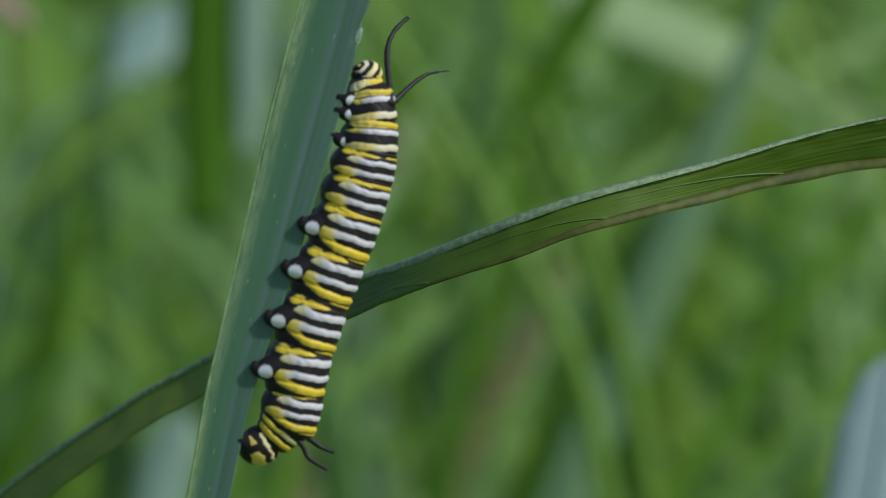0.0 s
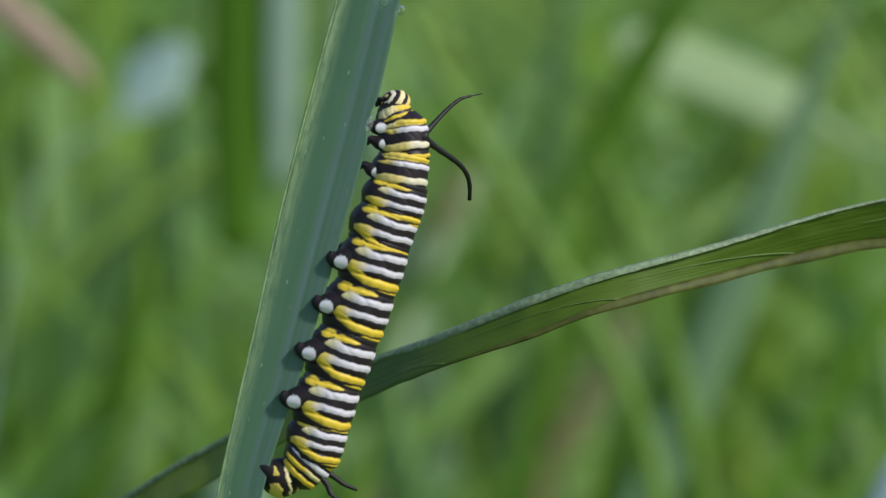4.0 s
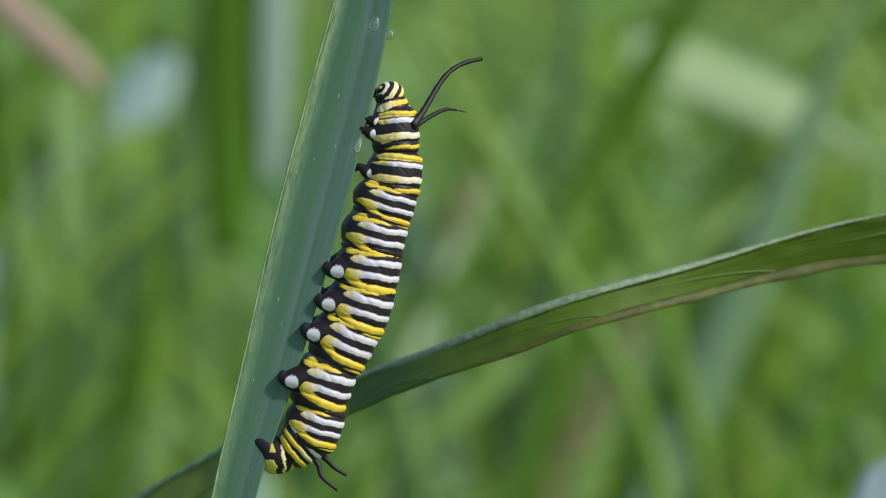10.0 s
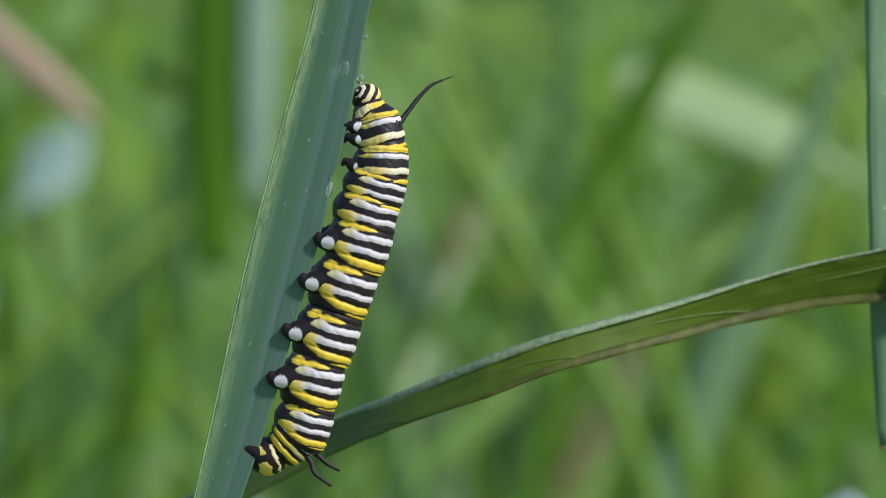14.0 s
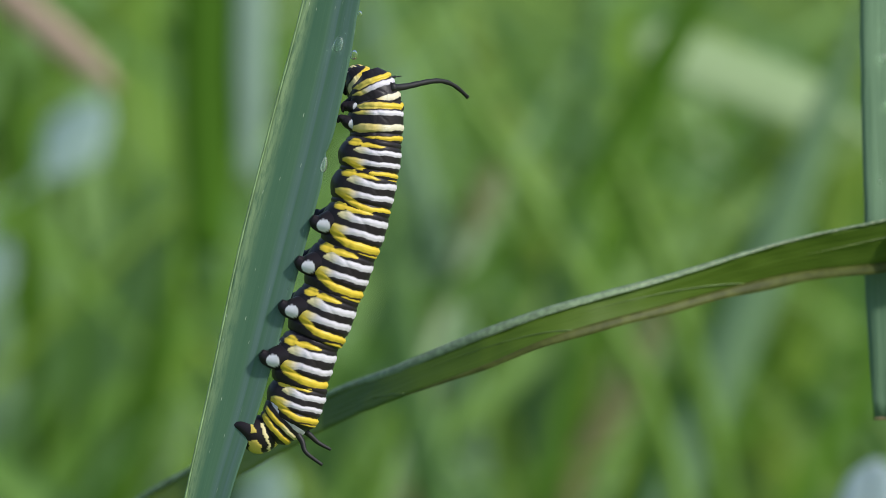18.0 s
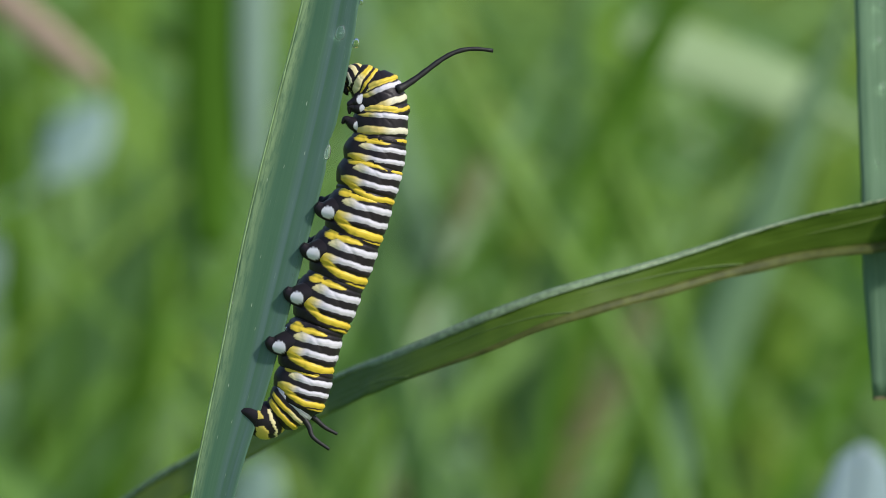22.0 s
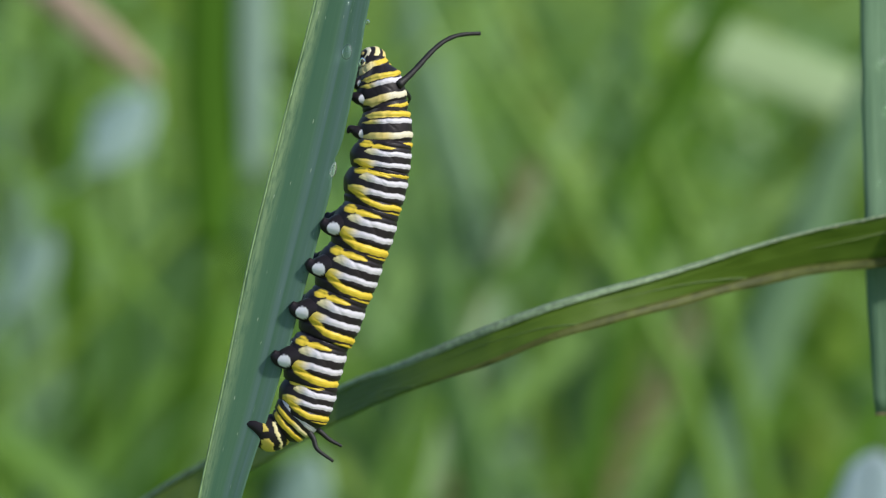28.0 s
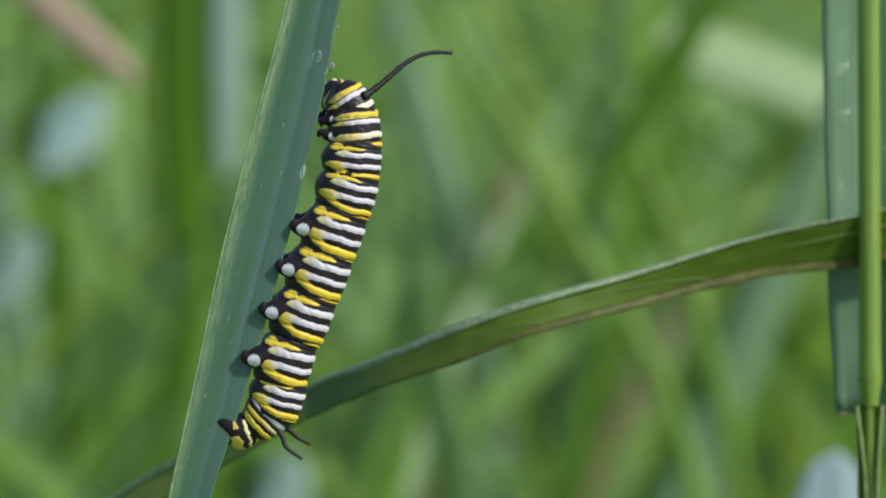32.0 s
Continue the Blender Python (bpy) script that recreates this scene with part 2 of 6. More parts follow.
def strip(lines, thick, name, mats, wave=0.0, index=None):
    """A leaf between long lines of equal length, with a thickness; lines run side by side."""
    rows, cols = len(lines[0]), len(lines)
    front, back, uvs = [], [], []
    along = 0.0
    for r in range(rows):
        along += 0.03 * (Vector(lines[cols // 2][r]) - Vector(lines[cols // 2][max(r - 1, 0)])).length
        for c in range(cols):
            p = Vector(lines[c][r])
            q = Vector(lines[min(c + 1, cols - 1)][r]) - Vector(lines[max(c - 1, 0)][r])
            s = Vector(lines[c][min(r + 1, rows - 1)]) - Vector(lines[c][max(r - 1, 0)])
            n = q.cross(s).normalized()
            if n.y > 0:
                n = -n
            t = thick * (1 - 0.6 * abs(2 * c / (cols - 1) - 1) ** 4)
            w = wave * noise.noise(p * 0.35)
            front.append(p + n * (t / 2 + w))
            back.append(p - n * (t / 2 - w))
            uvs.append((c / (cols - 1), along))
    m = len(front)
    faces = grid_faces(rows, cols) + [tuple(i + m for i in f[::-1]) for f in grid_faces(rows, cols)]
    for r in range(rows - 1):
        a, b = r * cols, (r + 1) * cols
        faces.append((a, b, b + m, a + m))
        a, b = a + cols - 1, b + cols - 1
        faces.append((a, a + m, b + m, b))
    faces.append(tuple(range(cols))[::-1] + tuple(m + c for c in range(cols)))
    faces.append(tuple((rows - 1) * cols + c for c in range(cols)) + tuple(m + (rows - 1) * cols + c for c in range(cols))[::-1])
    return mesh(name, front + back, faces, mats, True, None, uvs + uvs, index)


# ---- ground ----
def build_ground():
    me = bpy.data.meshes.new("ground")
    n = 120
    verts = []
    for r in range(n + 1):
        for c in range(n + 1):
            x, y = (c / n * 2 - 1), (r / n * 2 - 1)
            x, y = 400 * x * abs(x) ** 1.6, 400 * y * abs(y) ** 1.6
            bank = 3.2 * min(1.0, max(0.0, (y - 3.0) / 6.0)) ** 1.2
            verts.append((x, y, bank + 0.12 * noise.noise(Vector((x * 0.5, y * 0.5, 0))) - 0.06))
    me.from_pydata(verts, [], grid_faces(n + 1, n + 1))
    me.materials.append(GROUND)
    tagged(new("ground", me), "green meadow floor under tall grass", "ground", "", "structure")


build_ground()


# ---- the leaf that the caterpillar climbs ----
def build_blade():
    leaf = thing("climbed_leaf", "upright bluish green grass leaf with parallel veins and a nibbled edge", "leaf")
    left = bezier([(-150.0, 0.9, -1000), (-75.0, 0.9, -300), (-42.0, 0.9, -100), (-33.6, 0.9, -58), (-28.6, 0.9, -36.6), (-26.6, 0.9, -26), (-23.3, 0.9, -12), (-20.5, 0.9, 0.2), (-17.1, 0.9, 12.8), (-13.5, 0.9, 25.5), (-10.4, 0.9, 38), (-6.5, 0.9, 56), (-2.0, 0.9, 80)], 16)
    right = bezier([(-146.0, 0, -1000), (-70.0, 0, -300), (-37.0, 0, -100), (-29.3, 0, -58), (-24.4, 0, -36.6), (-22.0, 0, -26), (-18.4, 0, -15.5), (-14.9, 0, -4.0), (-11.4, 0, 8.3), (-8.6, 0, 19.9), (-7.5, 0, 25.7), (-4.6, 0, 38), (-0.8, 0, 56), (3.5, 0, 80)], 16)
    # both edges at equal heights
    lz = [p.z for p in left]
    rz, rx = [p.z for p in right], [p.x for p in right]
    lx = [p.x for p in left]
    zs = np.concatenate([np.linspace(-1010, -110, 30), np.linspace(-100, -2, 90), np.linspace(-1.6, 24, 130), np.linspace(24.6, 78, 60)])
    ex, fx = np.interp(zs, lz, lx), np.interp(zs, rz, rx)
    nib = 0.32 * np.exp(-((zs - 10.2) / 1.1) ** 2) + 0.12 * np.exp(-((zs - 7.9) / 0.5) ** 2)
    cols = 22
    lines = []
    for c in range(cols):
        u = c / (cols - 1)
        line = []
        for z, a, b, d in zip(zs, ex, fx, nib):
            bite = d * (1 + 0.5 * noise.noise(Vector((z * 2.0, 0, 3))))
            x = a + (b - a) * u - bite * max(0.0, (u - 0.9) / 0.1)
            y = 0.6 - 0.5 * u + 0.22 * (1 - abs(u - 0.66) / (0.66 if u < 0.66 else 0.34)) + 0.008 * math.sin(c * 2.4)
            line.append((x, y, z))
        lines.append(line)
    part("blade", strip(lines, 0.26, "blade", [BLADE], 0.03), leaf)
    v, f = tube([(x - 0.02, 0.55, z) for x, z in zip(ex, zs)], [0.11 + 0.03 * noise.noise(Vector((0, 0, z * 0.8))) for z in zs], 6)
    part("margin", mesh("margin", v, f, [RIM]), leaf, "thin pale yellow-green leaf margin")
    v, f = tube([(a + (b - a) * 0.655, 0.62, z) for a, b, z in zip(ex, fx, zs)], [0.12] * len(zs), 6)
    part("midrib", mesh("midrib", v, f, [BLADE]), leaf)


build_blade()


# ---- the long leaf that crosses behind ----
def build_cross_leaf():
    leaf = thing("crossing_leaf", "long dark green grass leaf arching across with a pale upper edge", "leaf")
    table = [(-66.5, -53.0, -58.8, 61.4), (-48.3, -37.9, -42.5, 49.5), (-35.2, -28.8, -32.6, 40.8), (-29.0, -25.26, -28.9, 36.9), (-23.1, -22.02, -25.52, 33.3), (-12.2, -16.17, -19.71, 27.0), (-5.1, -13.39, -16.56, 21.5), (5.2, -9.4, -12.96, 20.6), (13.3, -6.73, -9.99, 21.3), (26.1, -3.54, -6.99, 27.9), (39.4, 0.07, -4.02, 33.1), (51.0, 2.35, -2.84, 34.5), (60.7, 4.11, -1.37, 35.3), (78.2, 6.06, 0.39, 36.8), (117.1, 1.95, -4.88, 38.2), (160.9, -58.51, -66.31, 39.7), (185.1, -292.21, -300.98, 41.2), (194.6, -980.78, -984.67, 42.6)]
    top = bezier([(x, y + float(np.interp(x, (-18, 0, 30), (2.6, 0.15, -1.0))), t) for x, t, b, y in table], 14)
    low = bezier([(x, y + float(np.interp(x, (-18, 0, 30), (-1.2, -0.15, 1.3))), b) for x, t, b, y in table], 14)
    # the leaf leads away from the blade towards its tip, its upper edge a little more
    away = Vector((-10.5, -391.0, -4.0))
    for line, more in ((top, 3.2), (low, 0.0)):
        for p in line:
            back = float(np.interp(p.x, (-29, -12, 5, 22), (20, 11, 3.5, 0))) + more * float(np.interp(p.x, (10, 36), (1, 0)))
            p[:] = away + (p - away) * (1 + back / (p.y - away.y))
    lines = []
    for c in range(12):
        u = c / 11
        lines.append([p.lerp(q, u) + Vector((0, 0.12 * math.sin(math.pi * u) + 0.12 * noise.noise(Vector((p.x * 0.3, u * 3, 0))), 0)) for p, q in zip(top, low)])
    rows = len(top)
    side = [1 if top[r].x < -13 else 0 for r in range(rows - 1)]
    index = [i for i in side for _ in range(11)] * 2 + [i for i in side for _ in range(2)] + [1, 0]
    part("blade", strip(lines, 0.3, "cross_blade", [LEAF_FACE, LEAF_BACK], 0.15, index), leaf)
    rim = []
    for c in (0, 0.25, 0.5, 0.75, 1):
        row = []
        for p in top:
            arch = float(np.interp(p.x, (-24, -8, 6, 28, 46), (0.45, 0.60, 0.72, 0.38, 0.12))) * (1 - (2 * c - 1) ** 2)
            folded = float(np.interp(p.x, (8, 44), (1, 0)))
            row.append(p + Vector((0, float(np.interp(p.x, (28, 48), (1.6, 0.8))) * c - 0.25 - 0.45 * folded, arch - 0.42 * folded * (1 - c) + 0.06 * noise.noise(p * 0.9))))
        rim.append(row)
    part("upper_edge", strip(rim, 0.2, "upper_edge", [LEAF_RIM]), leaf, "pale grey-green rolled upper edge")
    far = [p + Vector((0, -0.6, 0.0)) for p in top if -90 < p.x < -9]
    v, f = tube(far, [0.42 * min(1.0, 0.3 + (len(far) - 1 - i) / 12) for i in range(len(far))], 10)
    part("rolled_edge", mesh("rolled_edge", v, f, [LEAF_RIM]), leaf, "pale grey-green rolled upper edge")
    lowrim = []
    for s in (0, 0.33, 0.66, 1):
        row = []
        for p in low:
            if -4 < p.x < 120:
                grown = float(np.interp(p.x, (-4, 18), (0.05, 1.0)))
                row.append(p + grown * Vector((0, -0.5 - 0.4 * s, 0.50 - (1.15 + 0.35 * noise.noise(Vector((p.x * 0.12, 5, 0)))) * s)))
        lowrim.append(row)
    part("lower_edge", strip(lowrim, 0.22, "lower_edge", [LEAF_FLAP]), leaf, "dull olive brown lower edge")
    # veins that run out into the folded lower edge, and the middle one that stays
    for stop, span, u0, thick in ((-3.0, 15.0, 0.40, 0.09), (16.0, 17.0, 0.38, 0.11), (35.5, 20.0, 0.36, 0.12), (400.0, 358.0, 0.40, 0.13)):
        run = []
        for p, q in zip(top, low):
            v = (p.x - stop + span) / span
            if 0 < v < 1 and p.x < 90:
                u = u0 + 0.57 * v ** 2.6 if stop < 90 else u0 + 0.06 * math.sin(p.x * 0.2)
                run.append(p.lerp(q, u) + Vector((0, -0.22, 0)))
        v, f = tube(run, [thick * min(1.0, 0.1 + i / 40) for i in range(len(run))], 6)
        part("vein", mesh("cross_vein", v, f, [LEAF_PLEAT if stop < 90 else LEAF_VEIN]), leaf, "pale raised leaf vein")
    # fine pale teeth along the upper edge
    rng, verts, faces = random.Random(3), [], []
    for p, q in zip(top, top[1:]):
        for _ in range(5 if 20 < p.x < 70 else 0):
            c = p.lerp(q, rng.random()) + Vector((0, -0.45 + 0.2 * rng.random(), rng.uniform(-0.05, 0.18)))
            r, b = rng.uniform(0.03, 0.08), len(verts)
            verts += [c + Vector((-2 * r, 0, -0.3 * r)), c + Vector((2 * r, 0, -0.1 * r)), c + Vector((0, -r, 0)), c + Vector((1.5 * r, 0, 1.3 * r))]
            faces += [(b, b + 1, b + 2), (b, b + 2, b + 3), (b + 2, b + 1, b + 3), (b, b + 3, b + 1)]
    part("edge_teeth", mesh("edge_teeth", verts, faces, [TOOTH], False), leaf, "fine pale teeth along the leaf edge")
    return leaf


CROSS_LEAF = build_cross_leaf()


# ---- the stem with its hanging leaf ----
def build_stem():
    stem = thing("grass_stem", "upright light green grass stem with a hanging bluish leaf", "stem")
    path, rad = [], []
    for i in range(160):
        z = -1010 + i * 45.0 if i < 20 else -110 + (i - 20) * 2.0
        path.append((53.1 + 0.012 * max(z, -120), 30, z))
        node = math.exp(-((z + 15.4) / 1.1) ** 2)
        rad.append(1.30 + 0.16 * node + (-0.25 if z < -17 else 0))
    v, f = tube(path, rad, 20)
    uvs = [(k / 20, i * 0.06) for i in range(160) for k in range(20)]
    part("stalk", mesh("stalk", v, f, [STEM], True, None, uvs), stem)
    v, f = tube([(52.9, 30, -16.4), (52.9, 30, -16.0), (52.9, 30, -15.6)], [1.30, 1.42, 1.32], 20)
    part("node_ring", mesh("node_ring", v, f, [LEAF_FLAP]), stem, "olive ring on the stem node")
    for s in (-1, 1):
        path = bezier([(52.7 + 1.5 * s, 28.9, -19.0), (52.7 + 1.05 * s, 28.6, -23.5), (52.7 + 0.65 * s, 28.5, -30), (52.5 + 0.4 * s, 28.6, -48), (52.1 + 0.3 * s, 28.6, -90)], 8)
        v, f = tube(path, [0.16] * len(path), 6)
        part("sheath_margin", mesh("sheath_margin", v, f, [LEAF_VEIN]), stem, "pale dry margin of the leaf sheath")
    lines = []
    for c in range(9):
        a = -2.6 + 5.2 * c / 8
        lines.append([(52.7 - 0.03 * k + (1.35 + 0.2 * k / 20) * math.sin(a), 30 + 1.4 * math.cos(a), -19 - k * 5.0) for k in range(25)])
    part("sheath", strip(lines, 0.15, "sheath", [LEAF_FACE]), stem, "dark green leaf sheath around the lower stem")
    hang = stem
    lines = []
    for c in range(10):
        u = c / 9
        line = []
        for k in range(60):
            z = 100 - k * 120.2 / 59
            x0 = 49.3 + 0.35 * max(0, (-2 - z) / 19) ** 2 * 2.2 - 0.4 * math.exp(-((z - 20) / 30) ** 2)
            x1 = 59.3 - 1.5 * max(0, (-2 - z) / 19) ** 2
            # Lower part turned off the sun, standing in for the crossing leaf's shadow.
            twist = 4.0 * (u - 0.3) * max(0.0, min(1.0, (0.5 - z) / 3.0))
            line.append((x0 + (x1 - x0) * u, 38.3 - twist - 7.3 * max(0, (z - 50) / 50) ** 2 + 1.6 * math.sin(u * math.pi) + 0.5 * noise.noise(Vector((u * 3, z * 0.1, 2))), z))
        lines.append(line)
    part("hanging_blade", strip(lines, 0.3, "hanging_blade", [HANGING], 0.1), hang, "broad bluish green leaf with a torn end")
    v, f = tube([lines[c][-1] for c in range(10)], [0.18 + 0.05 * math.sin(2.1 * c) for c in range(10)], 6)
    part("torn_end", mesh("torn_end", v, f, [DRY]), hang, "dry brown torn leaf end")
    for piece in stem.children:
        if not piece.name.startswith(("hanging", "torn")):
            piece.location = (0.00045, 0.0038, 0)


build_stem()


# ---- the caterpillar ----
YEL, WHI, CRE, BUF, INK = (0.73, 0.535, 0.05), (0.66, 0.635, 0.70), (0.79, 0.69, 0.36), (0.77, 0.61, 0.21), (0.018, 0.014, 0.017)
LEM, IVO = (0.75, 0.585, 0.12), (0.74, 0.69, 0.52)
# stripes: knots across the side (0 back, 1 belly), front edge, hind edge, colour at the back, colour at the side
P5 = (0.0, 0.3, 0.58, 0.78, 0.91)
P9 = (0.0, 0.26, 0.35, 0.44, 0.55, 0.66, 0.77, 0.85, 0.92)
ABDOMEN = [
    ((0.69, 0.735, 0.80, 0.87, 0.925), (0.145, 0.065, 0.03, 0.045, 0.14), (0.145, 0.215, 0.24, 0.24, 0.16), YEL, YEL),
    ((0.26, 0.34, 0.46, 0.56, 0.63, 0.70), (0.15, 0.120, 0.098, 0.090, 0.092, 0.13), (0.155, 0.182, 0.195, 0.205, 0.245, 0.27), YEL, YEL),
    ((0.0, 0.26, 0.35, 0.44, 0.55, 0.63, 0.70, 0.76, 0.81), (0.20, 0.235, 0.252, 0.256, 0.245, 0.21, 0.20, 0.235, 0.33), (0.335, 0.365, 0.378, 0.385, 0.392, 0.392, 0.385, 0.37, 0.33), WHI, CRE),
    (P9, (0.505, 0.525, 0.535, 0.535, 0.535, 0.535, 0.525, 0.53, 0.565), (0.62, 0.642, 0.647, 0.652, 0.66, 0.70, 0.71, 0.69, 0.61), WHI, LEM),
    (P9, (0.76, 0.78, 0.78, 0.775, 0.755, 0.685, 0.62, 0.585, 0.585), (0.89, 0.92, 0.925, 0.92, 0.90, 0.86, 0.80, 0.73, 0.66), YEL, YEL),
    ((0.0, 0.15, 0.28, 0.34), (0.93, 0.955, 0.975, 1.0), (0.985, 1.0, 1.0, 0.98), YEL, YEL)]
THORAX = [
    (P5, (0.00, 0.00, 0.00, 0.02, 0.08), (0.12, 0.13, 0.15, 0.17, 0.10), YEL, LEM),
    (P5, (0.18, 0.19, 0.20, 0.21, 0.26), (0.29, 0.30, 0.31, 0.31, 0.27), WHI, LEM),
    (P5, (0.53, 0.54, 0.55, 0.56, 0.60), (0.67, 0.70, 0.75, 0.79, 0.72), IVO, BUF),
    (P5, (0.82, 0.84, 0.87, 0.91, 0.90), (0.93, 0.94, 0.95, 0.92, 0.88), YEL, YEL)]
COLLAR = [
    (P5, (0.06, 0.06, 0.05, 0.05, 0.10), (0.20, 0.22, 0.26, 0.34, 0.30), YEL, CRE),
    (P5, (0.30, 0.32, 0.34, 0.42, 0.50), (0.38, 0.40, 0.42, 0.44, 0.46), YEL, YEL),
    (P5, (0.50, 0.52, 0.54, 0.56, 0.60), (0.62, 0.64, 0.66, 0.68, 0.62), YEL, CRE),
    (P5, (0.74, 0.75, 0.76, 0.78, 0.82), (0.86, 0.86, 0.87, 0.88, 0.84), YEL, YEL)]
REAR = [
    (P5, (0.02, 0.02, 0.04, 0.06, 0.10), (0.17, 0.18, 0.20, 0.24, 0.20), YEL, CRE),
    (P5, (0.26, 0.27, 0.28, 0.30, 0.34), (0.42, 0.42, 0.43, 0.42, 0.38), WHI, WHI),
    (P5, (0.54, 0.55, 0.56, 0.55, 0.55), (0.66, 0.68, 0.70, 0.70, 0.66), CRE, YEL),
    (P5, (0.78, 0.80, 0.80, 0.76, 0.74), (0.96, 0.96, 0.97, 0.96, 0.90), YEL, YEL)]


def ease(x):
    x = np.clip(x, 0, 1)
    return x * x * (3 - 2 * x)


def tube_body(name, radius, length, bands, seed, belly=1.0, front=0.0, rear=0.0):
    """One ring of the body: a barrel along z with its back to +x, its head end up, its stripes raised."""
    nv, na = 92, 112
    v = np.linspace(-0.20, 1.20, nv)[:, None] * np.ones((1, na))
    a = np.linspace(0, 2 * math.pi, na, endpoint=False)[None, :] * np.ones((nv, 1))
    p = (1 - np.cos(a)) / 2
    rng = np.random.RandomState(seed)
    ph = rng.uniform(0, 6.28, 12)
    side = np.where(np.sin(a) > 0, 0.0, 1.7)
    wob = 0.007 * np.sin(5 * a + ph[0] + side) + 0.005 * np.sin(9 * a + ph[1] + side) + 0.004 * np.sin(19 * a + ph[2])
    vv = v + wob
    grey = ease((p - 0.62) / 0.2) * ease((0.16 - v) / 0.12) * (0.6 + 0.4 * np.sin(7 * a + ph[4]))
    rgb = np.ones((nv, na, 3)) * np.array(INK) + grey[..., None] * np.array((0.075, 0.075, 0.08))
    lift = np.zeros((nv, na))
    for k, (knots, lo, hi, back, flank) in enumerate(bands):
        jl, jh = rng.uniform(-0.012, 0.012, 2)
        w = 0.008 * np.sin(4 * a + ph[3 + k] + side)
        l, h = np.interp(p, knots, lo) + jl + w, np.interp(p, knots, hi) + jh + w * 0.6
        m = ease((vv - l) / 0.022 + 0.5) * ease((h - vv) / 0.022 + 0.5) * (h > l) * (p >= knots[0]) * ((p <= knots[-1]) | (knots[-1] > 0.85)) * ease((0.94 - p) / 0.02)
        mix = ease((p - (0.52 if back == WHI else 0.28)) / 0.26)[..., None]
        col = np.array(back) * (1 - mix) + np.array(flank) * mix
        rgb = rgb * (1 - m[..., None]) + col * m[..., None]
        soft = np.clip((vv - l) / 0.05, 0, 1) * np.clip((h - vv) / 0.05, 0, 1) * (h > l)
        lift = np.maximum(lift, soft * ease((0.93 - p) / 0.05))
    u = np.abs(2 * v - 1)
    prof = 1 - (0.05 + 0.09 * ease((p - 0.45) / 0.4)) * np.minimum(u, 1.0) ** 3 - 0.9 * np.clip(u - 0.97, 0, 1)
    prof = prof * (1 + front * np.clip(0.5 - v, 0, 1) + rear * np.clip(v - 0.5, 0, 1))
    fold = -0.05 * np.exp(-((v - 0.76) / 0.035) ** 2) - 0.03 * np.exp(-((v - 0.12) / 0.03) ** 2)
    r = radius * prof * (1 + fold) + 0.07 * lift + 0.05 * np.sin(3 * a + ph[5]) * (p > 0.5)
    r = r * (1 + (belly - 1) * ease((p - 0.55) / 0.35)) * (1 + 0.10 * np.exp(-((v - 0.42) / 0.24) ** 2) * ease((p - 0.7) / 0.25))
    r = r - 0.05 * np.exp(-((a - 1.35 - 0.25 * np.sin(9 * v)) / 0.05) ** 2) - 0.04 * np.exp(-((a - 2.0 - 0.2 * np.sin(7 * v + 1)) / 0.05) ** 2) + 0.015 * np.sin(17 * a + ph[6] + 5 * v) * lift
    x, y, z = r * np.cos(a), -r * np.sin(a), (0.43 - v) * length
    verts = np.stack([x, y, z], -1).reshape(-1, 3)
    faces = grid_faces(nv, na, True) + [tuple(range(na))[::-1], tuple((nv - 1) * na + i for i in range(na))]
    return mesh(name, verts.tolist(), faces, [SKIN], True, rgb.reshape(-1, 3))


def ball(name, radii, bands_at, n=40, middle=(0, 0, 0)):
    verts, cols = [], []
    for i in range(n + 1):
        for k in range(2 * n):
            b, a = math.pi * i / n, math.pi * k / n
            d = Vector((math.sin(b) * math.cos(a), -math.sin(b) * math.sin(a), math.cos(b)))
            p = Vector((d.x * radii[0], d.y * radii[1], d.z * radii[2]))
            colour, lift = bands_at(d)
            verts.append(p * (1 + lift) + Vector(middle))
            cols.append(colour)
    return mesh(name, verts, grid_faces(n + 1, 2 * n, True), [SKIN], True, cols)


def head_tint(d):
    """A black face with yellow patches, and a cream, a black and a yellow ring round it."""
    f = Vector((-0.36, math.copysign(0.52, d.y), 0.78)).normalized()
    g = Vector((-0.80, math.copysign(0.36, d.y), 0.48)).normalized()
    ang = math.degrees(math.acos(max(-1, min(1, d.dot(f))))) + 4 * noise.noise(d * 3)
    if math.degrees(math.acos(max(-1, min(1, d.dot(g))))) < 12 + 4 * noise.noise(d * 5):
        return LEM, 0.02
    if d.x < -0.46 + 0.25 * noise.noise(d * 4) and d.z > -0.6:
        return (CRE, 0.01) if noise.noise(d * 7) > 0.46 else (INK, -0.02)
    for lo, hi, colour in ((0, 12, BUF), (26, 41, IVO), (60, 79, CRE), (96, 118, BUF), (140, 172, BUF)):
        if lo <= ang <= hi:
            return colour, 0.03
    return INK, 0.0


def tail_tint(d):
    v = 0.5 - d.z / 2 + 0.10 * d.x + 0.03 * math.sin(6 * d.y) + 0.07 * noise.noise(d * 2.6)
    p = (1 - d.x) / 2
    if p > 0.80:
        return INK, 0.0
    for lo, hi, colour in ((0.07, 0.19, LEM), (0.33, 0.41, CRE), (0.56, 0.80, LEM)):
        if lo <= v <= hi and not (lo > 0.5 and abs(p - 0.47) < 0.10):
            return colour, 0.03
    return INK, 0.0


